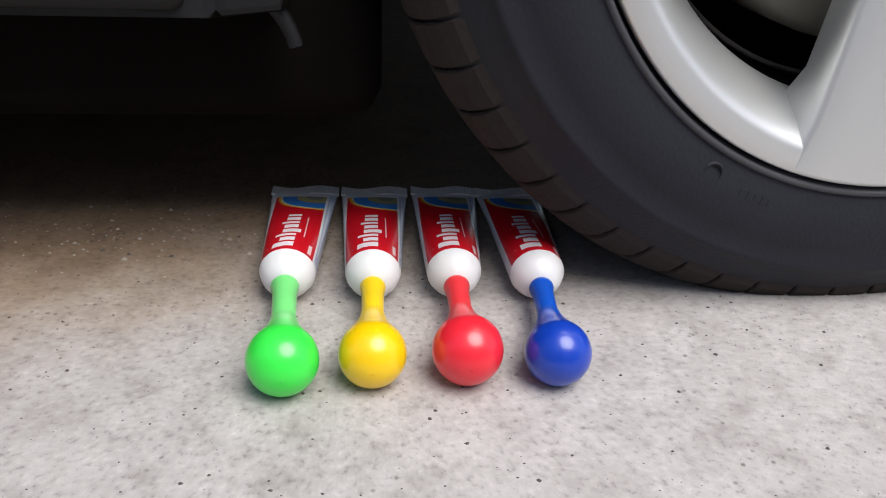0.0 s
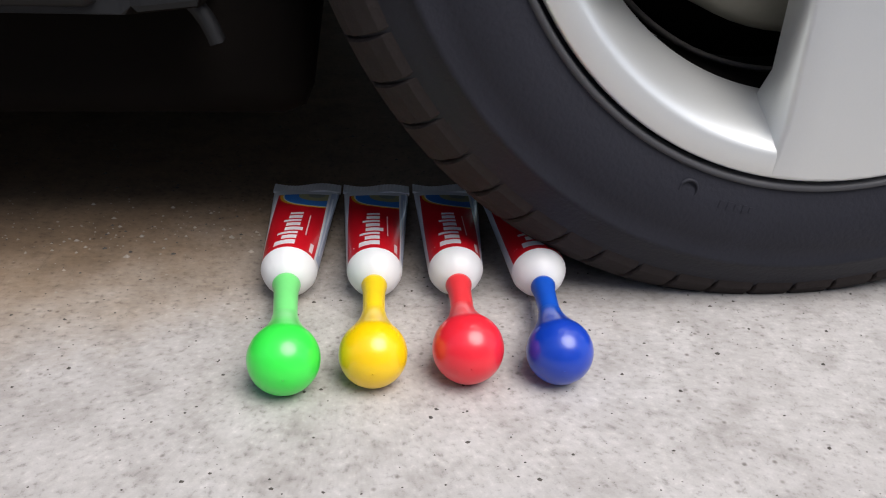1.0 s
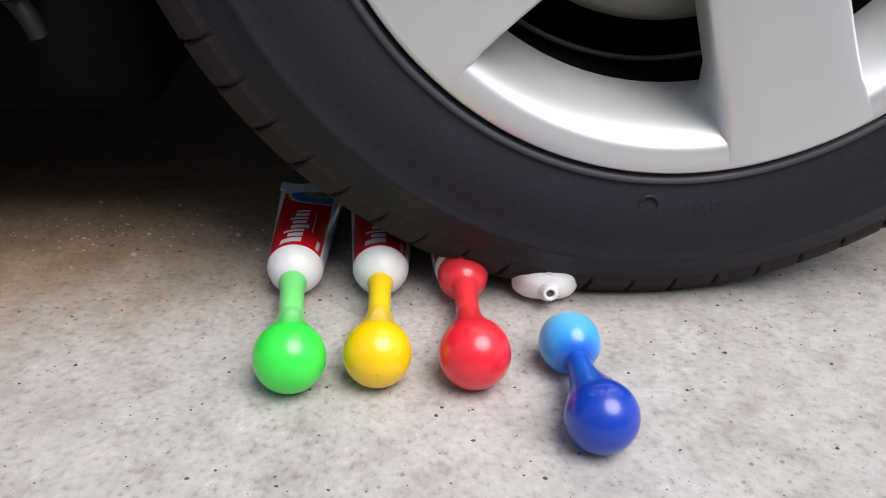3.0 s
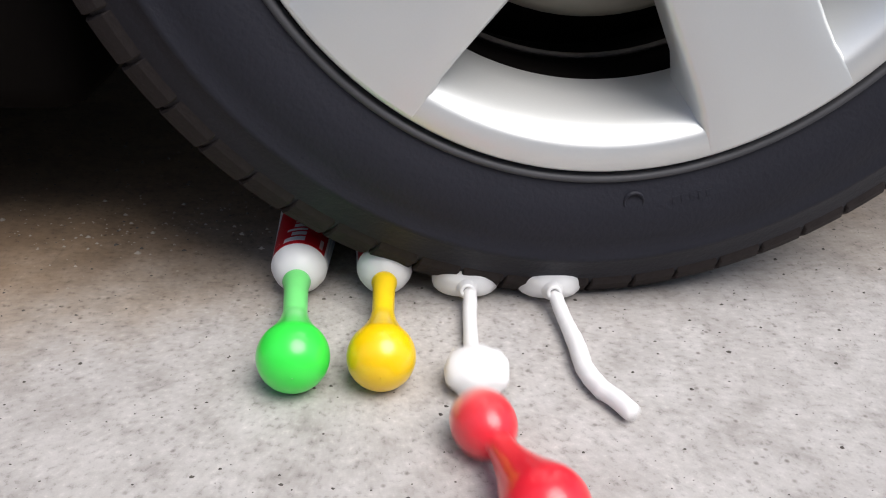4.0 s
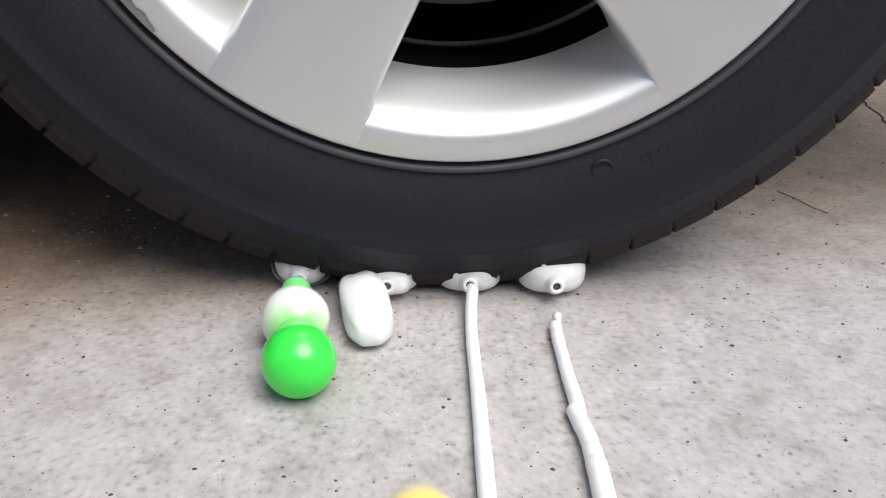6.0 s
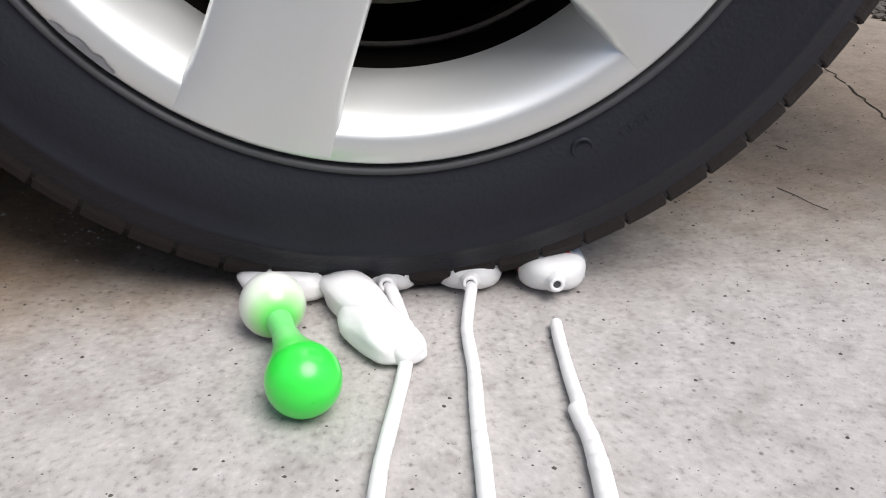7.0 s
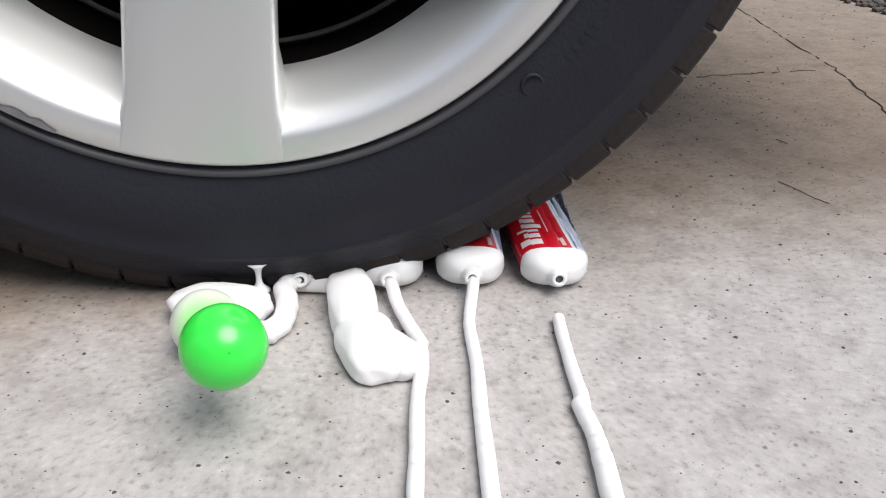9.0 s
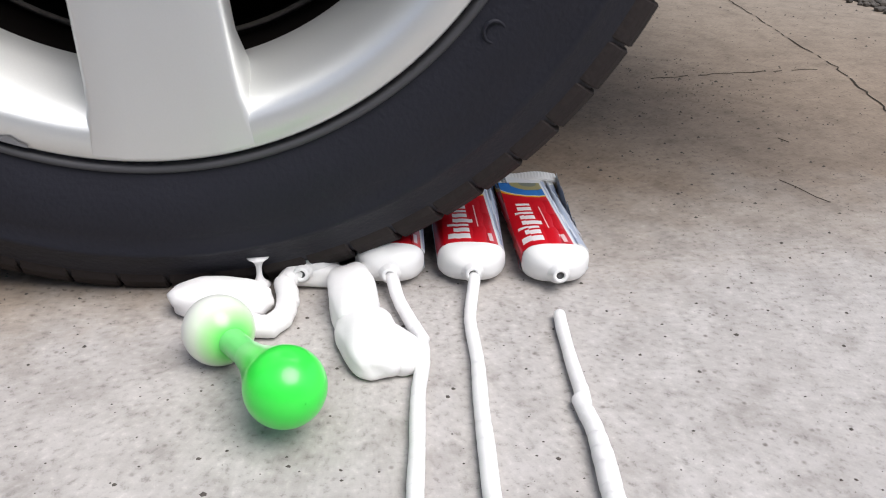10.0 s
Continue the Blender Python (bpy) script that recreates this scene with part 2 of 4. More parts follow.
def box(bm, lo, hi, index=0):
    v = [bm.verts.new((x, y, z)) for x in (lo[0], hi[0]) for y in (lo[1], hi[1]) for z in (lo[2], hi[2])]
    for q in ((0, 1, 3, 2), (4, 6, 7, 5), (0, 4, 5, 1), (2, 3, 7, 6), (0, 2, 6, 4), (1, 5, 7, 3)):
        bm.faces.new([v[i] for i in q]).material_index = index
    return v


def sharp(ob, angle=35, width=0.0, segments=2):
    """Rounded edges by a bevel."""
    mod = ob.modifiers.new("bevel", "BEVEL")
    mod.width, mod.segments, mod.limit_method, mod.angle_limit = width, segments, "ANGLE", radians(angle)
    mod.harden_normals = False
    return ob


# ---- ground ----
def build_ground():
    bm = bmesh.new()
    xs = [-60, -12, -3] + [-1.2 + 0.03 * i for i in range(88)] + [3, 12, 60]
    ys = [-60, -12, -2] + [-0.6 + 0.03 * i for i in range(70)] + [3, 12, 60]
    grid = [[bm.verts.new((x, y, 0)) for y in ys] for x in xs]
    for i in range(len(xs) - 1):
        for j in range(len(ys) - 1):
            bm.faces.new((grid[i][j], grid[i + 1][j], grid[i + 1][j + 1], grid[i][j + 1]))
    ob = new("ground", finish(bm, "ground"))
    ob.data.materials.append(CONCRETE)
    tagged(ob, "worn light grey concrete ground with dark specks", "ground", kind="structure")

    def crack(points, width):
        rnd = random.Random(len(points) + int(points[0][0] * 1000))
        bm = bmesh.new()
        prev = None
        for (x0, y0), (x1, y1) in zip(points, points[1:]):
            n = max(2, int(math.hypot(x1 - x0, y1 - y0) / 0.012))
            for k in range(n):
                f = k / n
                x, y = x0 + (x1 - x0) * f + rnd.uniform(-1, 1) * 0.0025, y0 + (y1 - y0) * f + rnd.uniform(-1, 1) * 0.0025
                w = width * rnd.uniform(0.25, 1.0)
                dx, dy = x1 - x0, y1 - y0
                l = math.hypot(dx, dy)
                nx, ny = -dy / l * w, dx / l * w
                cur = [bm.verts.new((x - nx, y - ny, 0.0006)), bm.verts.new((x, y, 0.0012)), bm.verts.new((x + nx, y + ny, 0.0006))]
                if prev and rnd.random() > 0.18:
                    bm.faces.new((prev[0], cur[0], cur[1], prev[1]))
                    bm.faces.new((prev[1], cur[1], cur[2], prev[2]))
                prev = cur
        c = part("crack", bm, CRACK, ob, "dirt-filled crack in concrete")
    crack([(0.63, 1.0), (0.611, 0.81), (0.594, 0.63), (0.586, 0.50), (0.553, 0.343), (0.52, 0.22)], 0.0015)
    crack([(0.33, 0.447), (0.4425, 0.472), (0.582, 0.494)], 0.0008)
    crack([(0.375, 0.275), (0.389, 0.262), (0.404, 0.238)], 0.0006)
    crack([(0.346, 0.166), (0.36, 0.135), (0.375, 0.112)], 0.0005)

    # loose grit: dark and pale grains
    rnd = random.Random(5)
    for name, label, material, count, lo, hi in (("grit", "scattered dark grit on concrete", DARK_GRIT, 3000, 0.00032, 0.0010), ("pale_grit", "pale gravel crumbs on dirty concrete", PALE_GRIT, 380, 0.0004, 0.0016)):
        bm = bmesh.new()
        for _ in range(count):
            far = rnd.random()
            if name == "pale_grit":
                x, y = rnd.uniform(-0.36, 0.02), rnd.gauss(0.12, 0.035)
            elif far < 0.55:
                x, y = rnd.uniform(-0.35, 0.5), rnd.uniform(-0.22, 0.35)
            elif far < 0.68:
                x, y = rnd.gauss(0.36, 0.08), rnd.gauss(0.44, 0.06)
            else:
                x, y = rnd.uniform(0.1, 1.0), rnd.uniform(0.1, 1.2)
            s = min(lo * math.exp(abs(rnd.gauss(0, 0.75))), hi * 1.6) * (1 + max(0, y) * 1.0)
            e = rnd.uniform(0.5, 1.0)
            a = rnd.uniform(0, 6.28)
            top = bm.verts.new((x, y, s * 0.7))
            ring = [bm.verts.new((x + s * rnd.uniform(0.6, 1.2) * math.cos(a + k * 1.257), y + e * s * rnd.uniform(0.6, 1.2) * math.sin(a + k * 1.257), 0.0)) for k in range(5)]
            for k in range(5):
                bm.faces.new((top, ring[k], ring[(k + 1) % 5]))
        g = new(name, finish(bm, name, False))
        g.data.materials.append(material)
        tagged(g, label, "grit", kind="stuff")


build_ground()


def build_gravel():
    rnd = random.Random(8)
    bm = bmesh.new()
    for _ in range(1500):
        y = rnd.uniform(0.70, 1.5)
        x = 0.835 + (0.90 - y) * 0.14 + abs(rnd.gauss(0, 0.16)) + rnd.uniform(-0.01, 0.01)
        s = rnd.uniform(0.003, 0.009)
        v = bmesh.ops.create_icosphere(bm, subdivisions=1, radius=s)["verts"]
        sq = (rnd.uniform(0.8, 1.4), rnd.uniform(0.7, 1.1), rnd.uniform(0.5, 0.8))
        for p in v:
            p.co = Vector((x + p.co.x * sq[0] * rnd.uniform(0.85, 1.15), y + p.co.y * sq[1], s * 0.4 + p.co.z * sq[2]))
    g = new("gravel", finish(bm, "gravel", False))
    g.data.materials.append(GRAVEL)
    tagged(g, "strip of dark loose gravel beside the concrete", "gravel", kind="stuff")


build_gravel()


# walls out of view, added to keep low sky light from under the car
def build_shade_wall(name, lo, hi):
    bm = bmesh.new()
    box(bm, lo, hi)
    ob = new(name, finish(bm, name, False))
    ob.data.materials.append(PLASTER)
    tagged(ob, "plain grey plastered wall out of view, added to block light", "wall", kind="structure")


build_shade_wall("shade_wall_south", (-6.0, -3.2, 0.0), (6.0, -3.0, 2.7))
build_shade_wall("shade_wall_north", (-6.0, 1.85, 0.0), (0.2, 2.05, 3.0))
build_shade_wall("shade_wall_west", (-6.2, -3.2, 0.0), (-6.0, 2.05, 2.6))

# ---- car ----
RADIUS = 0.305
SPOKE0 = -0.301


def build_wheel(car, at):
    """An alloy wheel with its tyre; local y points into the car, outer face near y = 0."""
    wheel = new("wheel")
    wheel.parent = car
    wheel.matrix_basis = pose(*at)
    wheel.empty_display_size = 0.05
    # tyre carcass with bead ridge and sidewall
    bm = bmesh.new()
    side = [(0.2075, 0.010), (0.2120, 0.0050), (0.2130, -0.0008), (0.2140, -0.0022), (0.2162, -0.0024), (0.2172, -0.0008), (0.2200, -0.0014), (0.2280, -0.0045),
            (0.2400, -0.0065), (0.2530, -0.0060), (0.2660, -0.0020), (0.2665, -0.0026), (0.2700, -0.0012), (0.2705, -0.0004), (0.2780, 0.0036), (0.2878, 0.0094), (0.2962, 0.0164), (0.3034, 0.0270), (0.3082, 0.0425), (0.3100, 0.0560)]
    lathe(bm, side[:2], steps=180)
    lathe(bm, side[1:6], steps=180, index=2)
    lathe(bm, side[5:], steps=180)
    lathe(bm, [(0.3100, 0.0560), (0.3070, 0.064), (0.3145, 0.0645), (0.3148, 0.099), (0.3070, 0.100), (0.3070, 0.106), (0.3148, 0.107), (0.3145, 0.142), (0.3070, 0.143), (0.3070, 0.148), (0.3140, 0.149), (0.3110, 0.172), (0.3000, 0.188), (0.2880, 0.1965), (0.2530, 0.212), (0.2075, 0.205)], steps=90, index=1)
    # shoulder blocks, each its own piece
    lugs = 66
    w = math.tau / lugs * 0.93
    lug = bmesh.new()
    sec = []
    for f in (0.0, 0.04, 0.5, 0.96, 1.0):
        s, c = math.sin(w * f), math.cos(w * f)
        low = 0.0012 if f in (0.0, 1.0) else 0.0
        prof = [(0.2830, 0.0078), (0.2922, 0.0098 + low), (0.3002 - low, 0.0164 + low), (0.3070 - low, 0.0262), (0.3119 - low, 0.0385), (0.3140 - low, 0.058), (0.3040, 0.058)]
        sec.append([lug.verts.new((r * s, t, -r * c)) for r, t in prof])
    for p, q in zip(sec, sec[1:]):
        for k in range(len(p) - 1):
            lug.faces.new((p[k], q[k], q[k + 1], p[k + 1]))
    lug.faces.new(sec[0])
    lug.faces.new(sec[-1][::-1])
    lug_mesh = finish(lug, "tread_block", False)
    for k in range(lugs):
        part("tread_block", lug_mesh, TREAD, wheel).matrix_basis = pose(0, 0, 0, 0, -360.0 * k / lugs, 0)
    tyre = part("tyre", bm, [RUBBER, TREAD, BEAD], wheel, "worn black rubber tyre with dusty tread")
    sharp_faces(tyre)
    # moulded marks on the sidewall: a ring and plain bars
    def on_side(phi, r, y):
        return Vector((r * math.sin(phi), y, -r * math.cos(phi)))

    def surface(r):
        for (ra, ya), (rb, yb) in zip(side[7:], side[8:]):
            if ra <= r <= rb:
                return ya + (yb - ya) * (r - ra) / (rb - ra)
        return 0.0

    def bar(name, phi, r, dphi, dr, tilt, proud):
        bm = bmesh.new()
        y = surface(r) - proud
        top, low = [], []
        for sp, sr in ((-1, -1), (1, -1), (1, 1), (-1, 1)):
            p = phi + sp * dphi + sr * tilt
            top.append(bm.verts.new(on_side(p, r + sr * dr, y + (surface(r + sr * dr) - surface(r)))))
            low.append(bm.verts.new(on_side(p + sp * 0.001, r + sr * (dr + 0.0004), y + 0.003)))
        bm.faces.new(top)
        for k in range(4):
            bm.faces.new((top[k], low[k], low[(k + 1) % 4], top[(k + 1) % 4]))
        part(name, bm, RUBBER, wheel, smooth=False)
    bm = bmesh.new()
    c0 = on_side(0.541, 0.229, surface(0.229) - 0.0004)
    outer = [(0.0066, 0.0016), (0.0062, 0.0), (0.0050, 0.0), (0.0046, 0.0016)]
    rings = []
    for k in range(24):
        a = math.tau * k / 24
        rings.append([bm.verts.new(c0 + Vector((r * math.cos(a), t, r * math.sin(a)))) for r, t in outer])
    for k in range(24):
        for j in range(3):
            bm.faces.new((rings[k][j], rings[(k + 1) % 24][j], rings[(k + 1) % 24][j + 1], rings[k][j + 1]))
    part("raised_ring", bm, RUBBER, wheel)
    for dp, h in ((0.105, 0.0035), (0.128, 0.0042), (0.15, 0.0035), (0.172, 0.0042), (0.192, 0.003)):
        bar("raised_mark", 0.541 + dp, 0.231, 0.007, h * 0.6, 0.0, 0.0003)
    for k in range(9):
        bar("raised_mark", -1.25 + 0.052 * k, 0.244, 0.010, 0.005, 0.0, 0.0003)
    # rim: lip, flat outer ring, concave shelf, barrel
    bm = bmesh.new()
    lathe(bm, [(0.2072, 0.012), (0.2098, 0.0060), (0.2103, 0.0010), (0.2100, -0.0018), (0.2088, -0.0030), (0.2000, -0.0028), (0.1965, -0.0023), (0.1939, -0.0012), (0.1915, 0.0009), (0.1893, 0.0036), (0.1870, 0.0070),
               (0.1846, 0.0112), (0.1818, 0.0164), (0.1783, 0.0232), (0.1748, 0.0298), (0.1718, 0.0355), (0.1694, 0.0420)], steps=160)
    rim = part("rim", bm, ALLOY, wheel, "silver alloy rim with a concave shelf")
    # barrel and back plate take the near-black in place of recess shade
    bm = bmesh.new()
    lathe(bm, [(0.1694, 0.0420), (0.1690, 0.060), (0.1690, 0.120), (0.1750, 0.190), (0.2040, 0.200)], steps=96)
    part("barrel", bm, BLACK, wheel, "inner barrel in near-black, its shade put into the colour")
    bm = bmesh.new()
    lathe(bm, [(0.1660, 0.0740), (0.1635, 0.0720), (0.1620, 0.0740), (0.1635, 0.0770)], steps=96, close=True)
    part("barrel_ridge", bm, DARK_GRIT, wheel)
    # spokes: broad, flat, flush with the outer ring
    bm = bmesh.new()
    face = [(0.030, 0.0310, 0.010), (0.060, 0.0340, 0.006), (0.100, 0.0365, 0.002), (0.150, 0.0385, -0.001), (0.166, 0.0393, -0.0019), (0.175, 0.0398, -0.0024), (0.182, 0.0403, -0.0027), (0.188, 0.0409, -0.0030), (0.1935, 0.0415, -0.0033), (0.2010, 0.0435, -0.0034), (0.2075, 0.0445, -0.0034)]
    rows = []
    for r, hw, y in face:
        hw *= 0.975 if r > 0.185 else 0.95
        draft, depth = [float(np.interp(r, (0.14, 0.155, 0.166, 0.175, 0.182, 0.188, 0.1935, 0.20), w)) for w in ((0.000, 0.000, 0.002, 0.004, 0.006, 0.006, 0.004, 0.0), (0.028, 0.032, 0.038, 0.038, 0.030, 0.020, 0.011, 0.006))]
        edge = 0.0022
        prof = [(-hw - draft, y + depth), (-hw - 0.0012 - draft * 0.22, y + edge * 1.6 + depth * 0.42), (-hw - 0.0012, y + edge * 1.6), (-hw + 0.0006, y + edge * 0.4), (-hw + edge, y), (-hw * 0.5, y - 0.0008), (0, y - 0.0011), (hw * 0.5, y - 0.0008), (hw - edge, y), (hw - 0.0006, y + edge * 0.4), (hw + 0.0012, y + edge * 1.6), (hw + 0.0012 + draft * 0.22, y + edge * 1.6 + depth * 0.42), (hw + draft, y + depth)]
        rows.append([bm.verts.new((x, yy, -math.sqrt(max(1e-6, r * r - min(abs(x), hw) ** 2 * (1 if r > 0.17 else 0))))) for x, yy in prof])
    for p, q in zip(rows, rows[1:]):
        for j in range(len(p) - 1):
            bm.faces.new((p[j], p[j + 1], q[j + 1], q[j]))
    bm.faces.new(rows[0])
    spoke_mesh = finish(bm, "spoke")
    for k in range(5):
        s = part("spoke", spoke_mesh, ALLOY, wheel)
        s.matrix_basis = pose(0, 0, 0, 0, -math.degrees(SPOKE0) - 72 * k, 0)
    # hub, brake drum, dark back
    bm = bmesh.new()
    lathe(bm, [(0.0005, -0.002), (0.028, -0.001), (0.032, 0.002), (0.034, 0.012), (0.060, 0.016), (0.064, 0.045)], steps=48)
    part("hub_cap", bm, ALLOY, wheel, "round silver hub cap")
    bm = bmesh.new()
    lathe(bm, [(0.0005, 0.050), (0.060, 0.050), (0.066, 0.056), (0.120, 0.058), (0.134, 0.062), (0.1395, 0.072), (0.1395, 0.120)], steps=72)
    part("brake_drum", bm, DRUM, wheel, "dull beige metal brake drum")
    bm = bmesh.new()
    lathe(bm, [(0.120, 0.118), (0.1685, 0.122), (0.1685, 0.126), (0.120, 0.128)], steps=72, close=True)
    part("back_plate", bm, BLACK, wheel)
    # a scuffed patch on the rim lip
    bm = bmesh.new()
    phi0 = SPOKE0 - 0.44
    for i in range(9):
        p = phi0 - 0.09 + 0.022 * i
        h = 0.0042 * math.sin(math.pi * (i + 0.5) / 9.5) * (0.7 + 0.3 * math.sin(i * 2.3)) + 0.0008
        bm.verts.new(on_side(p, 0.2094, -0.0036)), bm.verts.new(on_side(p, 0.2094 - h, -0.0036))
    bm.verts.ensure_lookup_table()
    for i in range(8):
        bm.faces.new((bm.verts[2 * i], bm.verts[2 * i + 1], bm.verts[2 * i + 3], bm.verts[2 * i + 2]))
    part("kerb_scuff", bm, SCUFF, wheel, "dull grey scuff on the rim lip")
    return wheel


def sharp_faces(ob):
    """Flat shading for the tread, smooth for the sidewall."""
    for f in ob.data.polygons:
        f.use_smooth = f.material_index != 1


def build_car():
    car = thing("car", "dark grey car with silver alloy wheels, rolling slowly", "car")
    # side profile, x from the near wheel's centre, with round arches
    pts = [(0.62, 0.36), (0.66, 0.50), (0.66, 0.78), (0.60, 0.95), (0.42, 1.38), (0.25, 1.46), (-0.6, 1.50), (-1.35, 1.42), (-2.05, 0.98), (-2.95, 0.86), (-3.22, 0.70), (-3.28, 0.45), (-3.22, 0.24), (-2.93, 0.20)]
    def arch(cx, r, last):
        out = []
        for k in range(0, 17):
            a = math.pi + 0.35 - (math.pi + 0.35 + last) * k / 16
            out.append((cx + r * math.cos(a), 0.305 + r * math.sin(a)))
        return out
    front = [p for p in arch(-2.56, 0.375, 0.35)]
    rear = [p for p in arch(0.0, 0.375, -0.16)]
    outline = pts + front + [(-2.2, 0.172), (-0.39, 0.172)] + rear
    bm = bmesh.new()
    near, far = [bm.verts.new((x, 0.03 + (0.0 if z < 0.95 else (z - 0.95) * 0.35), z)) for x, z in outline], [bm.verts.new((x, 1.66 - (0.0 if z < 0.95 else (z - 0.95) * 0.35), z)) for x, z in outline]
    f1, f2 = bm.faces.new(near), bm.faces.new(far[::-1])
    n = len(outline)
    for k in range(n):
        a, b = k, (k + 1) % n
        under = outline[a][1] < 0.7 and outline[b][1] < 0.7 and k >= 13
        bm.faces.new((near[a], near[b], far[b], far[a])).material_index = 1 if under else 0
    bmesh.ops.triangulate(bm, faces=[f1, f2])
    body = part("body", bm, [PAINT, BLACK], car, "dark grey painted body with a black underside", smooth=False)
    sharp(body, 20, 0.012)
    # liner that closes the wheel arch behind the tyre, added to stop stray light
    bm = bmesh.new()
    for cx in (0.0, -2.56):
        for y in (0.30, 1.36):
            bm = bmesh.new()
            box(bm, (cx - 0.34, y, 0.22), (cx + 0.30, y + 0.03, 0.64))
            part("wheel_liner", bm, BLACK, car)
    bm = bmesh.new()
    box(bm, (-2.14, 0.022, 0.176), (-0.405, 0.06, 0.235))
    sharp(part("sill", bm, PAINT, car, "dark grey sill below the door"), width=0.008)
    # pan blackened and set low so that the ground beneath stays in shade
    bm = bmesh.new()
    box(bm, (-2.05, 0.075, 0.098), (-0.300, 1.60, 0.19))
    sharp(part("floor_pan", bm, BLACK, car, "dirty floor pan, near-black and set low to deepen shade"), width=0.02)
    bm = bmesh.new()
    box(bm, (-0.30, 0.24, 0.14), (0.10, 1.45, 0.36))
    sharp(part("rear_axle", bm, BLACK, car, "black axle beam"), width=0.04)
    # small flap behind the sill's end
    bm = bmesh.new()
    for i in range(9):
        a = 0.2 + 1.1 * i / 8
        x, z = -0.394 + 0.042 * math.sin(a), 0.142 + 0.046 * math.cos(a)
        for y in (0.040, 0.052):
            bm.verts.new((x, y, z)), bm.verts.new((x + 0.007 * math.sin(a), y, z + 0.007 * math.cos(a)))
    bm.verts.ensure_lookup_table()
    for i in range(8):
        a, b = i * 4, i * 4 + 4
        for q in ((0, 1), (1, 3), (3, 2), (2, 0)):
            bm.faces.new((bm.verts[a + q[0]], bm.verts[a + q[1]], bm.verts[b + q[1]], bm.verts[b + q[0]]))
    part("arch_flap", bm, PAINT, car, "thin grey flap at the arch edge")
    # side windows
    for x0, x1 in ((-0.62, 0.28), (-1.55, -0.70)):
        bm = bmesh.new()
        v = [bm.verts.new(p) for p in ((x0, 0.035, 1.0), (x1, 0.035, 1.0), (x1 - 0.06, 0.150, 1.34), (x0 + (0.25 if x0 < -1 else 0.02), 0.150, 1.34))]
        w = [bm.verts.new(p.co + Vector((0, 0.03, 0))) for p in v]
        bm.faces.new(v), bm.faces.new(w[::-1])
        for k in range(4):
            bm.faces.new((v[k], w[k], w[(k + 1) % 4], v[(k + 1) % 4]))
        part("side_window", bm, GLASS_DARK, car, smooth=False)
    wheel = build_wheel(car, (0, 0, 0.3034))
    near_front = copy_thing(wheel, pose(-2.56, 0, 0.3034))
    near_front.parent = car
    for x in (0.0, -2.56):
        w = copy_thing(wheel, pose(x, 1.69, 0.3034, 0, 0, 180))
        w.parent = car
    return car, wheel, near_front


CAR, WHEEL, FRONT_WHEEL = build_car()

# ---- toothpaste tubes ----
TUBE_R = 0.0174
STRIPS, RINGS = 12, 5


TABLES = {}


def section(a, b, power, u):
    """Point and outward normal at the share u of the girth, from the top, of a rounded section with half-sizes a and b."""
    key = (round(a, 5), round(b, 5), power)
    if key not in TABLES:
        th = np.linspace(0, math.tau, 1441)
        x, z = a * np.sign(np.sin(th)) * np.abs(np.sin(th)) ** power, b * np.sign(np.cos(th)) * np.abs(np.cos(th)) ** power
        s = np.concatenate([[0], np.cumsum(np.hypot(np.diff(x), np.diff(z)))])
        TABLES[key] = (x, z, s / s[-1])
    x, z, s = TABLES[key]
    p, q, o = [Vector((float(np.interp(w % 1.0, s, x)), 0, float(np.interp(w % 1.0, s, z)))) for w in (u, u + 0.006, u - 0.006)]
    t = (q - o).normalized()
    return p, Vector((-t.z, 0, t.x))


class Shape:
    """The tube's form: half-height at the shoulder and how it runs out to the crimp, tube axis along +y from 0 to length."""
    def __init__(self, front, back, length, crimp_z, wide, wide_back, power):
        self.front, self.back, self.length, self.crimp_z = front, back, length, crimp_z
        self.wide, self.wide_back, self.power = wide, wide_back, power

    def half(self, v):
        return self.front + (self.back - self.front) * v

    def at(self, u, v):
        b = max(self.half(v), 0.0007)
        p, n = section(self.wide + (self.wide_back - self.wide) * v, b, self.power, u)
        z = self.front + (self.crimp_z - self.front) * v
        z = max(z, b + 0.0004)
        return Vector((p.x, self.length * v, z + p.z)), n

    def dome(self, u, w):
        """w from 0 at the shoulder's edge to 1 at the nozzle."""
        p, n = section(self.wide, self.front, self.power, u)
        k = 1 - 0.72 * w ** 1.25
        y = -0.0135 * math.sin(min(1.0, w) * math.pi / 2) ** 0.9
        tip = n * (1 - 0.55 * w) + Vector((0, -0.25 - 0.9 * w, 0))
        return Vector((p.x * k, y, self.front + 0.0004 + p.z * k)), tip.normalized()


ROUND = Shape(TUBE_R, 0.0008, 0.148, 0.0060, TUBE_R, 0.0258, 1.0)
CRUSHED = Shape(0.0128, 0.0008, 0.148, 0.0040, 0.0214, 0.0258, 0.64)


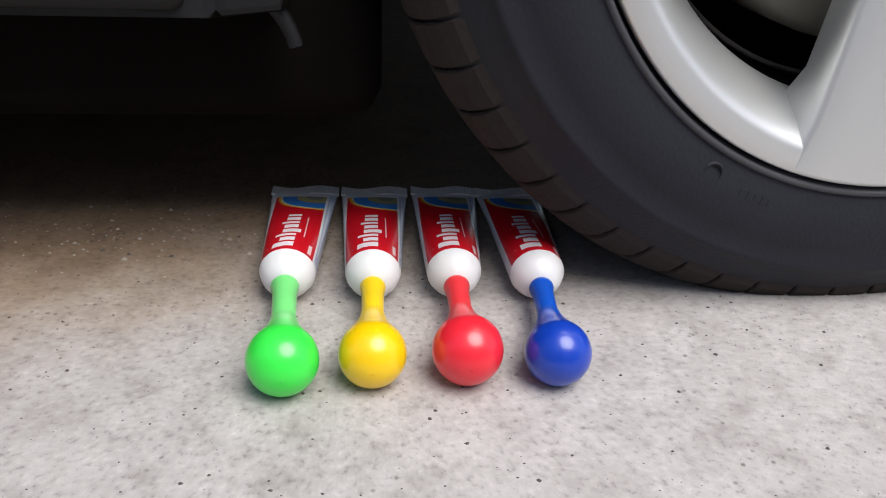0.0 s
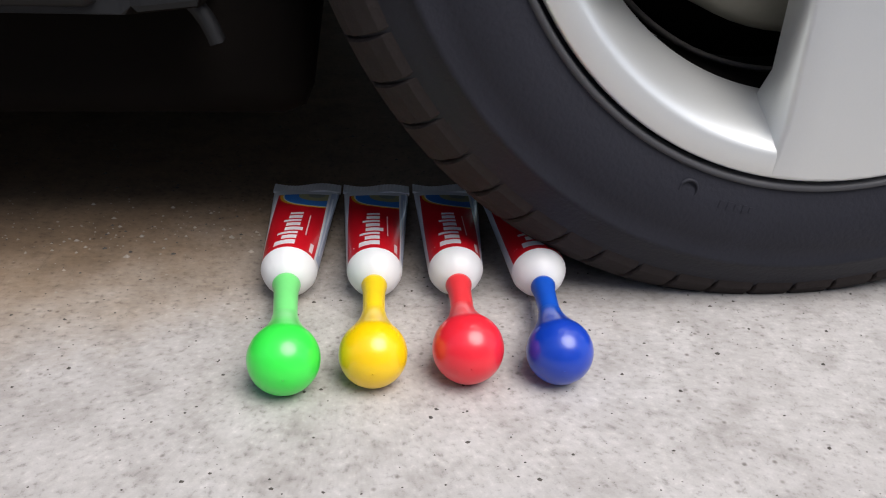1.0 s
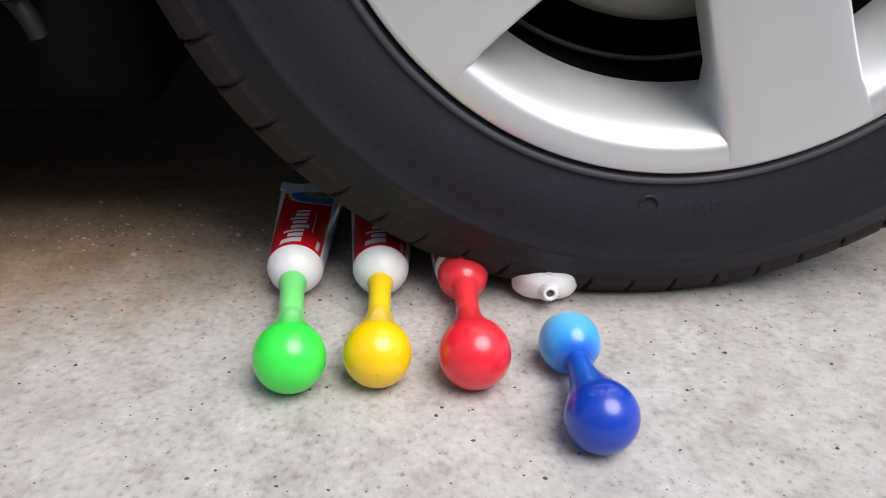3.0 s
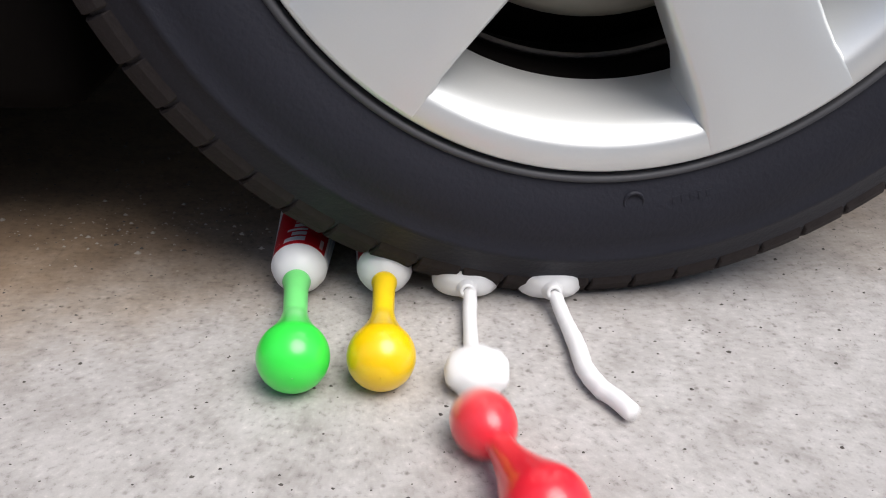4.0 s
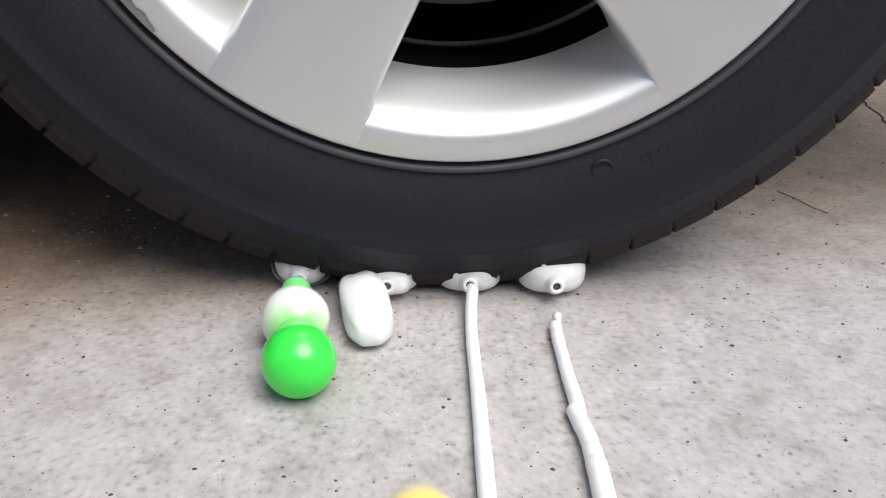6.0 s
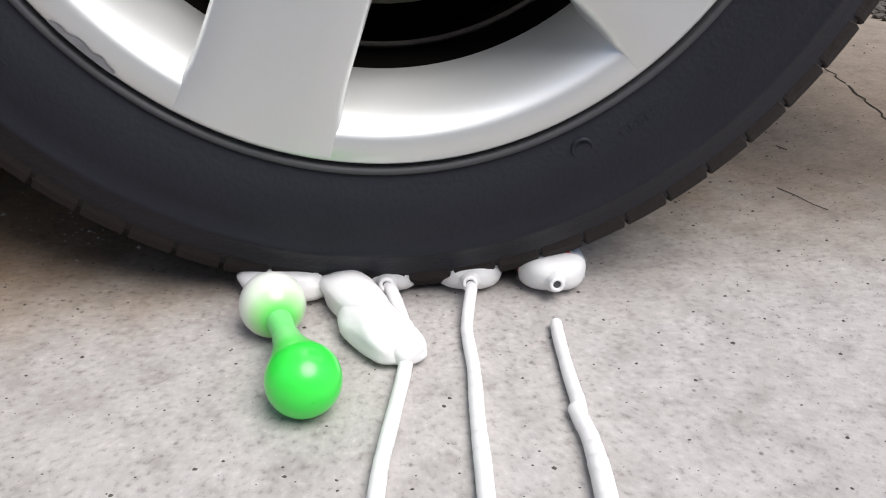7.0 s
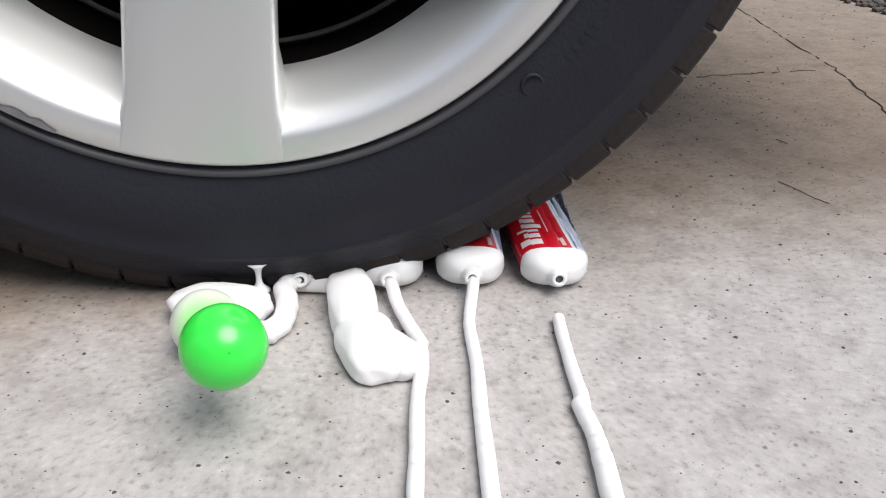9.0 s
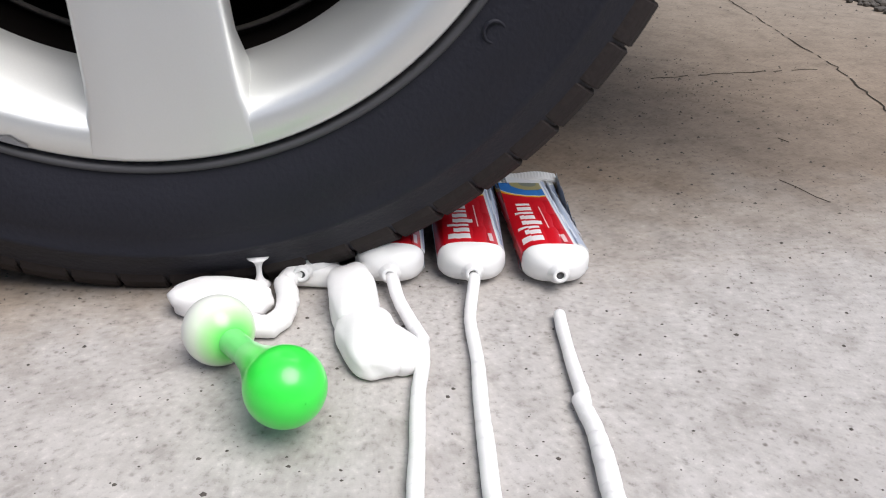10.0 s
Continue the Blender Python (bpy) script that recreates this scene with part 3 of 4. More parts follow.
def frame_of(shape, where, u0, u1, v0, v1):
    """Pose of a patch: centre, across, along."""
    um, vm = (u0 + u1) / 2, (v0 + v1) / 2
    if where == "dome":
        c, n = shape.dome(um, 0.0)
        e = 0.02
        a, b = shape.dome(um + e, 0.0)[0], shape.dome(um - e, 0.0)[0]
        y = Vector((0, 1, 0))
    else:
        c, n = shape.at(um, vm)
        e = (u1 - u0) / 3
        a, b = shape.at(um + e, vm)[0], shape.at(um - e, vm)[0]
        y = (shape.at(um, v1)[0] - shape.at(um, v0)[0]).normalized()
    x = (a - b).normalized()
    z = x.cross(y).normalized()
    x = y.cross(z).normalized()
    return Matrix(((x.x, y.x, z.x, c.x), (x.y, y.y, z.y, c.y), (x.z, y.z, z.z, c.z), (0, 0, 0, 1)))


def patch_mesh(where, u0, u1, v0, v1):
    """A curved piece of the tube's wall in its own frame, slightly larger than its share so that pieces overlap."""
    m = frame_of(ROUND, where, u0, u1, v0, v1).inverted()
    nu, nv = 4, 5 if where == "dome" else 3
    du = (u1 - u0) * 0.10
    verts, norms, faces, uvs = [], [], [], []
    for j in range(nv + 1):
        for i in range(nu + 1):
            u = u0 - du + (u1 - u0 + 2 * du) * i / nu
            if where == "dome":
                w = j / nv * 1.12
                p, n = ROUND.dome(u, w)
                v = -w
            else:
                v = v0 + (v1 - v0) * (-0.04 + 1.08 * j / nv)
                v = min(max(v, 0.0), 1.0)
                p, n = ROUND.at(u, v)
            inset = 0.00012 if i in (0, nu) else 0.0
            p = p - n * inset
            verts.append(m @ p), norms.append((m.to_3x3() @ n).normalized())
            uu = (u + 0.5) % 1.0 - 0.5
            uvs.append((uu, v))
    for j in range(nv):
        for i in range(nu):
            k = j * (nu + 1) + i
            q = (k, k + 1, k + nu + 2, k + nu + 1)
            faces.append(q[::-1] if where == "dome" else q)
    me = bpy.data.meshes.new("tube_panel" if where != "dome" else "shoulder_panel")
    me.from_pydata(verts, [], faces)
    layer = me.uv_layers.new(name="sheet")
    for poly in me.polygons:
        poly.use_smooth = True
        us = [uvs[i][0] for i in poly.vertices]
        for li, vi in zip(poly.loop_indices, poly.vertices):
            a, b = uvs[vi]
            if max(us) - min(us) > 0.5 and a < 0:
                a += 1.0
            layer.data[li].uv = (a, b)
    me.normals_split_custom_set_from_vertices(norms)
    me.materials.append(PRINT if where != "dome" else WHITE_CAP)
    return me


def half_cap_mesh(side):
    """One half of the pressed-flat shoulder."""
    nu, nv = 18, 8
    verts, norms, faces = [], [], []
    for j in range(nv + 1):
        for i in range(nu + 1):
            u = -0.02 + 0.54 * i / nu
            p, n = CRUSHED.dome(u, j / nv * 1.15)
            verts.append((p.x * side, p.y, p.z)), norms.append((n.x * side, n.y, n.z))
    for j in range(nv):
        for i in range(nu):
            k = j * (nu + 1) + i
            q = (k, k + 1, k + nu + 2, k + nu + 1)
            faces.append(q[::-1] if side > 0 else q)
    me = bpy.data.meshes.new("shoulder_half")
    me.from_pydata(verts, [], faces)
    for poly in me.polygons:
        poly.use_smooth = True
    me.normals_split_custom_set_from_vertices(norms)
    me.materials.append(WHITE_CAP)
    return me


PANELS = []
for j in range(RINGS):
    for i in range(STRIPS):
        r = ("wall", (i - 0.5) / STRIPS, (i + 0.5) / STRIPS, j / RINGS, (j + 1) / RINGS)
        PANELS.append((r, patch_mesh(*r)))
for i in range(STRIPS):
    r = ("dome", (i - 0.5) / STRIPS, (i + 0.5) / STRIPS, 0, 1)
    PANELS.append((r, patch_mesh(*r)))


def crimp_mesh():
    bm = bmesh.new()
    w = 0.0262
    n = 40
    rows = []
    for k in range(n + 1):
        x = -w + 2 * w * k / n
        rows.append([bm.verts.new((x, y, z + 0.0012 * math.sin(x * 140))) for y, z in ((-0.008, 0.0009), (0.001, 0.0009 + 0.0003 * (k % 2)), (0.006, 0.0008 + 0.0003 * (k % 2)), (0.0062, -0.0008), (-0.008, -0.0008))])
    for p, q in zip(rows, rows[1:]):
        for j in range(5):
            bm.faces.new((p[j], q[j], q[(j + 1) % 5], p[(j + 1) % 5]))
    return finish(bm, "crimp", False)


def nozzle_mesh():
    bm = bmesh.new()
    lathe(bm, [(0.0078, 0.004), (0.0070, 0.0010), (0.0052, -0.0006), (0.0048, -0.0046), (0.0044, -0.0054), (0.0030, -0.0056), (0.0025, -0.0050), (0.0025, 0.002)], steps=28)
    return finish(bm, "nozzle")


def opening_mesh():
    bm = bmesh.new()
    lathe(bm, [(0.0001, -0.0034), (0.0025, -0.0034), (0.0025, -0.0030), (0.0001, -0.0030)], steps=20)
    return finish(bm, "opening")


OPENING = opening_mesh()
HALF_CAPS = [(s, half_cap_mesh(s)) for s in (-1, 1)]
CRIMP, NOZZLE = crimp_mesh(), nozzle_mesh()
CRIMP.materials.append(WHITE_CAP), NOZZLE.materials.append(WHITE_CAP)


def build_tube(at, turn, rolled):
    """rolled: the share of the girth by which the print shifts round when the tube is pressed."""
    tube = thing("toothpaste_tube", "red and white printed toothpaste tube with white shoulder, lying on concrete", "tube", group="toothpaste tubes in a row")
    tube.matrix_basis = pose(at[0], at[1], 0.0, 0, 0, turn)
    tube["kind"] = ""
    pieces = []
    for r, me in PANELS:
        ob = part("shoulder_panel" if r[0] == "dome" else "wall_panel", me, None, tube)
        a, b = frame_of(ROUND, *r), frame_of(CRUSHED, r[0], r[1] + rolled, r[2] + rolled, *r[3:])
        if r[0] == "dome":
            b = a.copy()
            c = a.translation
            b.translation = (c.x * 0.9, c.y + 0.003, CRUSHED.front + (c.z - ROUND.front) * 0.42)
        ob.matrix_basis = a
        pieces.append((ob, a, b))
    for side, me in HALF_CAPS:
        a, b = pose(-0.0048 * side, 0.0125, TUBE_R - CRUSHED.front), pose(0, 0, 0)
        ob = part("shoulder_half", me, None, tube)
        ob.matrix_basis = a
        pieces.append((ob, a, b))
    for me, name, a, b in ((CRIMP, "crimp", pose(0, 0.150, ROUND.at(0, 1)[0].z), pose(0, 0.150, CRUSHED.at(0, 1)[0].z)),
                           (NOZZLE, "nozzle", pose(0, -0.0125, TUBE_R), pose(0, -0.0145, 0.0130, -12))):
        ob = part(name, me, None, tube)
        ob.matrix_basis = a
        pieces.append((ob, a, b))
        if name == "nozzle":
            part("opening", OPENING, HOLE, ob, "dark nozzle opening")
    slide = pose(0, -0.003, 0)
    return tube, [(ob, a, slide @ b) for ob, a, b in pieces]


TUBES = {}
for colour, at, turn, rolled in (("green", (-0.0378, 0.0280), -2.0, 0.0), ("yellow", (0.0152, 0.0250), -2.5, 0.0), ("red", (0.0665, 0.0245), -4.0, -0.03), ("blue", (0.1195, 0.0205), -3.5, -0.0833)):
    TUBES[colour] = build_tube(at, turn, rolled)

# ---- balloons ----
def balloon_ball(r, neck):
    """Pear-shaped balloon that draws in to its neck towards +y."""
    bm = bmesh.new()
    prof = [(0.0003, -r)]
    for k in range(1, 15):
        a = radians(112) * k / 14
        prof.append((r * math.sin(a), -r * math.cos(a)))
    x0, y0 = prof[-1]
    for k in range(1, 9):
        f = k / 8
        prof.append((neck + (x0 - neck) * (1 - f) ** 1.45, y0 + (0.038 - y0) * f))
    lathe(bm, prof, steps=48)
    return finish(bm, "ball")


def neck_mesh(r, length):
    """The neck, from inside the ball to the rolled lip on the nozzle."""
    bm = bmesh.new()
    lathe(bm, [(r * 0.90, 0.0), (r * 0.92, length * 0.4), (r * 0.94, length * 0.7), (r * 0.98, length - 0.007), (r * 1.10, length - 0.003), (r * 1.13, length - 0.001), (r * 1.02, length + 0.0008), (r * 0.7, length + 0.001)], steps=32)
    return finish(bm, "neck")


def bulb_mesh(r, stretch):
    bm = bmesh.new()
    prof = [(0.0003, -r * stretch)]
    for k in range(1, 18):
        a = math.pi * k / 18
        prof.append((r * math.sin(a), -r * stretch * math.cos(a)))
    prof.append((0.0003, r * stretch))
    lathe(bm, prof, steps=40)
    return finish(bm, "bulb")


BALLOONS = {}
for colour, ball_r, neck_r, bulb_r, stretch in (("green", 0.0191, 0.0076, 0.0188, 1.0), ("yellow", 0.0183, 0.0070, 0.0160, 1.12), ("red", 0.0194, 0.0072, 0.0158, 1.20), ("blue", 0.0182, 0.0068, 0.0170, 1.05)):
    b = thing("balloon", colour + " latex balloon filled with paste at a tube nozzle", "balloon", group="balloons on the tubes")
    ball = part("ball", balloon_ball(ball_r, neck_r), BALL[colour], b)
    neck = part("neck", neck_mesh(neck_r, 0.052), NECK[colour], b)
    bulb = part("bulb", bulb_mesh(bulb_r, stretch), BULB[colour], b, "pale stretched swelling full of paste")
    BALLOONS[colour] = (b, ball, neck, bulb)
BLUE_SWELLING = part("neck_swelling", bulb_mesh(0.0115, 1.25), rubber("swollen_neck_latex", (0.008, 0.17, 0.70)), BALLOONS["blue"][0], "bright blue swelling of the neck")

# ---- squeezed paste ----
def capsule(r, length, seed):
    rnd = random.Random(seed)
    bm = bmesh.new()
    prof = [(0.0002, -length / 2 - r * 0.6)]
    for k in range(1, 5):
        a = math.pi / 2 * k / 5
        prof.append((r * math.sin(a), -length / 2 - r * 0.6 * math.cos(a)))
    for k in range(5):
        prof.append((r * (1 + rnd.uniform(-0.015, 0.015)), -length / 2 + length * k / 4))
    for k in range(4, 0, -1):
        a = math.pi / 2 * k / 5
        prof.append((r * math.sin(a), length / 2 + r * 0.6 * math.cos(a)))
    prof.append((0.0002, length / 2 + r * 0.6))
    lathe(bm, prof, steps=20)
    return finish(bm, "paste_piece")


def path_length(points):
    return sum((Vector(b) - Vector(a)).length for a, b in zip(points, points[1:]))


def smooth_path(points, n=24):
    """A gliding curve through the points."""
    p = [Vector(q) for q in points]
    p = [p[0] * 2 - p[1]] + p + [p[-1] * 2 - p[-2]]
    out = []
    for a, b, c, d in zip(p, p[1:], p[2:], p[3:]):
        for k in range(n):
            t = k / n
            out.append(0.5 * (2 * b + (c - a) * t + (2 * a - 5 * b + 4 * c - d) * t * t + (3 * b - a - 3 * c + d) * t ** 3))
    return out + [p[-2]]


def along(curve, s):
    """Place and heading at s metres along a curve; before its start, straight back inside the tube."""
    if s <= 0:
        return curve[0] + Vector((0, -1, 0)) * s, Vector((0, -1, 0))
    for a, b in zip(curve, curve[1:]):
        l = (b - a).length
        if s <= l:
            return a + (b - a) * (s / l), (b - a).normalized()
        s -= l
    h = (curve[-1] - curve[-2]).normalized()
    return curve[-1] + h * s, h


def turned(place, heading):
    h = Vector(heading).normalized()
    x = h.cross(Vector((0, 0, 1))).normalized()
    z = x.cross(h).normalized()
    return Matrix(((x.x, h.x, z.x, place.x), (x.y, h.y, z.y, place.y), (x.z, h.z, z.z, place.z), (0, 0, 0, 1)))


STRANDS = {}


def build_strand(colour, points, radius, pieces, gap=0.0, early=None, fall=None, radius_end=None):
    """early: the line in which the strand first falls, before it settles."""
    curve = smooth_path(points)
    first = smooth_path(early) if early else curve
    drop = smooth_path(fall) if fall else first
    total = path_length(curve) - gap
    step = total / pieces
    owner = thing("toothpaste_strand", "white squeezed toothpaste strand on concrete", "toothpaste", group="squeezed toothpaste")
    obs = []
    for k in range(pieces):
        rad = radius + ((radius_end or radius) - radius) * min(1.0, max(0.0, (k / pieces - 0.25) * 2.2))
        rad *= 1 + 0.025 * math.sin(k * 1.7 + len(colour))
        obs.append(part("paste_piece", capsule(rad, step * 1.30, k), PASTE, owner))
    STRANDS[colour] = (owner, obs, curve, gap, step, first, drop)


build_strand("red", [(0.0668, 0.012, 0.0130), (0.0655, 0.001, 0.0110), (0.0612, -0.019, 0.0055), (0.0588, -0.036, 0.0042), (0.0579, -0.0704, 0.0042), (0.0548, -0.1065, 0.0042), (0.0529, -0.1375, 0.0042), (0.0511, -0.165, 0.0042), (0.0485, -0.215, 0.0042)], 0.0043, 20, radius_end=0.0036,
             early=[(0.0668, 0.012, 0.0130), (0.0665, 0.001, 0.0110), (0.0645, -0.0153, 0.0065), (0.0603, -0.060, 0.0048), (0.0580, -0.0977, 0.0044), (0.0547, -0.1374, 0.0044), (0.0525, -0.165, 0.0044), (0.0490, -0.215, 0.0044)])
build_strand("blue", [(0.1190, 0.006, 0.0130), (0.1165, -0.010, 0.0085), (0.1119, -0.0310, 0.0042), (0.1086, -0.070, 0.0042), (0.1072, -0.100, 0.0042), (0.1052, -0.1085, 0.0045), (0.1064, -0.1257, 0.0046), (0.1052, -0.148, 0.0048), (0.1032, -0.168, 0.005), (0.1000, -0.21, 0.005)], 0.0052, 19, gap=0.038, radius_end=0.0036,
             early=[(0.1190, 0.0060, 0.0130), (0.1235, -0.0200, 0.0065), (0.1234, -0.0606, 0.0050), (0.1216, -0.0966, 0.0050), (0.1255, -0.1280, 0.0050), (0.1208, -0.1533, 0.0050), (0.1190, -0.19, 0.0050)],
             fall=[(0.1190, 0.0060, 0.0130), (0.1208, -0.0155, 0.0075), (0.1221, -0.0447, 0.0060), (0.1213, -0.0659, 0.0060), (0.1250, -0.0831, 0.0060), (0.1318, -0.0951, 0.0060), (0.1400, -0.1150, 0.0060)])
build_strand("yellow", [(0.0140, 0.013, 0.0130), (0.0160, 0.002, 0.0115), (0.0190, -0.0141, 0.0075), (0.0250, -0.0348, 0.0055), (0.0292, -0.0486, 0.0046), (0.0288, -0.0689, 0.0042), (0.0244, -0.0963, 0.0042), (0.0210, -0.1355, 0.0042), (0.0183, -0.1623, 0.0042), (0.0150, -0.21, 0.0042)], 0.0039, 21,
             early=[(0.0140, 0.013, 0.0130), (0.0165, 0.003, 0.0115), (0.0215, -0.0163, 0.0070), (0.0243, -0.0447, 0.0050), (0.0207, -0.0700, 0.0044), (0.0132, -0.1052, 0.0044), (0.0067, -0.1355, 0.0044), (0.0037, -0.1556, 0.0044), (-0.0040, -0.21, 0.0044)])
build_strand("green", [(-0.0365, 0.014, 0.0125), (-0.0430, 0.011, 0.0115), (-0.0475, 0.003, 0.0090), (-0.0455, -0.0100, 0.0072), (-0.0475, -0.0270, 0.0065), (-0.0560, -0.0360, 0.0065), (-0.0680, -0.0310, 0.0065)], 0.0064, 9)


def thread_mesh(waist, end, length):
    """A drawn-out thread of paste: wide where it clings, thin between."""
    bm = bmesh.new()
    lathe(bm, [(0.0001, 0.0)] + [(waist + (end - waist) * abs(2 * f - 1) ** 3, length * f) for f in [k / 12 for k in range(13)]] + [(0.0001, length)], axis="z", steps=16)
    return finish(bm, "paste_thread")


BLUE_THREAD = part("paste_thread", thread_mesh(0.0012, 0.0030, 0.036), PASTE, STRANDS["blue"][0], "thin drawn-out thread of paste")


def lump(size, seed, rough=0.16, folds=0.0, square=0.72):
    """A soft mass of paste: a ball pressed and pulled into the given half-sizes, its underside flattened."""
    bm = bmesh.new()
    bmesh.ops.create_icosphere(bm, subdivisions=4, radius=1.0)
    for v in bm.verts:
        p = Vector([math.copysign(abs(w) ** square, w) for w in v.co])
        d = 1 + rough * noise.noise(p * 1.3 + Vector((seed, 0, 0))) + rough * 0.35 * noise.noise(p * 3.1 + Vector((0, seed, 0)))
        d += folds * math.sin(p.x * 5 + p.y * 2.5 + seed)
        q = p * d
        v.co = Vector((q.x * size[0], q.y * size[1], max(q.z, -0.60) * size[2] * 0.95))
    return finish(bm, "paste_lump")


LUMPS = {}
for colour, specs in (("yellow", (((-0.0075, -0.014, 0.0088), 4, (0.0148, 0.0325, 0.0135), 3.1), ((0.0010, -0.054, 0.0080), 14, (0.0165, 0.0285, 0.0120), 7.7), ((0.0145, -0.060, 0.0065), 35, (0.0125, 0.0200, 0.0095), 9.3))),
                      ("green", (((-0.0830, -0.0115, 0.0088), 84, (0.0145, 0.0290, 0.0125), 2.2), ((-0.0300, 0.0160, 0.0070), 85, (0.0065, 0.0240, 0.0080), 5.1))),
                      ("red", (((0.0300, -0.4300, 0.0085), 10, (0.0175, 0.0165, 0.0125), 4.4),))):
    owner = thing("toothpaste_heap", "soft white heap of spilled toothpaste on concrete", "toothpaste", group="squeezed toothpaste")
    if colour == "green":
        GREEN_THREAD = part("paste_thread", thread_mesh(0.0017, 0.0065, 0.019), PASTE, owner, "thin thread of paste drawn up to the tyre")
    LUMPS[colour] = [(part("paste_lump", lump(size, seed, 0.11, 0.015, 0.95 if colour == "red" else 0.80), PASTE, owner), at, turn) for at, turn, size, seed in specs]


# ---- what moves ----
def motions():
    roll = [
        (0, -0.3234, 0.2958),
        (0.5, -0.3034, 0.2979),
        (1, -0.2796, 0.2989),
        (1.5, -0.2563, 0.2998),
        (2, -0.2302, 0.3009),
        (2.5, -0.2064, 0.3028),
        (4, -0.1362, 0.3043),
        (4.5, -0.1162, 0.3057),
        (5, -0.0935, 0.3057),
        (5.5, -0.0744, 0.3069),
        (7, -0.0126, 0.3046),
        (7.5, 0.0062, 0.3034),
        (8, 0.0262, 0.3023),
        (8.5, 0.0472, 0.3018),
        (9, 0.0685, 0.3015),
        (9.5, 0.0907, 0.3017),
        (10, 0.1153, 0.3005),]
    walk(CAR, [(t, pose(-s, 0, 0)) for t, s, z in roll])
    walk(WHEEL, [(t, pose(0, 0, z, 0, -math.degrees(s / RADIUS), 0)) for t, s, z in roll])
    walk(FRONT_WHEEL, [(t, pose(-2.56, 0, 0.3034, 0, -math.degrees(s / RADIUS), 0)) for t, s, z in roll])

    # tubes give way under the tyre
    for colour, t0, t1 in (("blue", 1.6, 2.6), ("red", 2.8, 3.7), ("yellow", 4.35, 5.2), ("green", 5.5, 6.6)):
        for ob, a, b in TUBES[colour][1]:
            walk(ob, [(0.0, a), (t0, a), ((t0 + t1) / 2, a.lerp(b, 0.45)), (t1, b), (10.0, b)])

    # balloons: rows of time, ball x, y, z, heading and bulb x, y, z
    def balloon(colour, nozzle, rows):
        owner, ball, neck, bulb = BALLOONS[colour]
        nz = Vector(nozzle)
        kb, kn, ku = [], [], []
        for t, bx, by, bz, ux, uy, uz in rows:
            c, u = Vector((bx, by, bz)), Vector((ux, uy, uz))
            hide = (u - c).length < 0.004 or uy > 0.012
            aim = (nz - c) if hide else (u - c)
            kb.append((t, turned(c, aim)))
            ku.append((t, turned(u, aim)))
            h = aim.normalized()
            start = nz - h * 0.052 if hide else c + h * max((u - c).length - 0.052, -0.010)
            kn.append((t, turned(start, h)))
        walk(ball, kb), walk(neck, kn), walk(bulb, ku)
    n = {"green": (-0.0385, 0.0130, 0.0172), "yellow": (0.0145, 0.0100, 0.0172), "red": (0.0660, 0.0085, 0.0172), "blue": (0.1185, 0.0045, 0.0172)}
    g0 = (-0.0350, -0.0645, 0.0190)
    # two of the swellings wait inside the tube's shoulder
    dome = {"red": (0.0669, 0.0300, 0.0168), "yellow": (0.0155, 0.0305, 0.0168)}
    balloon("blue", n["blue"], [
        (0.0, 0.1118, -0.0652, 0.018, 0.1118, -0.0652, 0.018), (1.2, 0.1122, -0.0650, 0.018, 0.1122, -0.0650, 0.018), (1.5, 0.1165, -0.0545, 0.018, 0.1165, -0.0545, 0.018), (1.75, 0.1208, -0.0580, 0.018, 0.1208, -0.0580, 0.018),
        (2.0, 0.1200, -0.0708, 0.018, 0.1200, -0.0708, 0.018), (2.1, 0.1192, -0.0748, 0.018, 0.1192, -0.0748, 0.018), (2.3, 0.1173, -0.0830, 0.018, 0.1182, -0.0165, 0.017), (2.5, 0.1158, -0.0890, 0.018, 0.1171, -0.0240, 0.017),
        (2.7, 0.1142, -0.0997, 0.018, 0.1172, -0.0323, 0.017), (3.3, 0.1200, -0.1330, 0.018, 0.1150, -0.0800, 0.017), (3.8, 0.1341, -0.1730, 0.018, 0.1290, -0.1300, 0.017),
        (3.95, 0.1600, -0.2700, 0.018, 0.1520, -0.2320, 0.017), (4.3, 0.2200, -0.4000, 0.018, 0.2100, -0.3600, 0.017), (10.0, 0.2200, -0.4000, 0.018, 0.2100, -0.3600, 0.017)])
    ride = ((0.0, 0.1118, -0.0652, 0.018), (1.2, 0.1122, -0.0650, 0.018), (1.5, 0.1165, -0.0545, 0.018), (1.72, 0.1205, -0.0560, 0.018), (1.85, 0.1200, -0.0250, 0.0170), (2.0, 0.1196, -0.0120, 0.0160), (2.3, 0.1184, -0.0150, 0.0165),
            (2.5, 0.1171, -0.0240, 0.017), (2.7, 0.1172, -0.0323, 0.017), (3.3, 0.1150, -0.0800, 0.017), (3.8, 0.1290, -0.1300, 0.017), (3.95, 0.1520, -0.2320, 0.017), (4.3, 0.2100, -0.3600, 0.017), (10.0, 0.2100, -0.3600, 0.017))
    walk(BLUE_SWELLING, [(t, pose(x, y, z)) for t, x, y, z in ride])
    d = dome["red"]
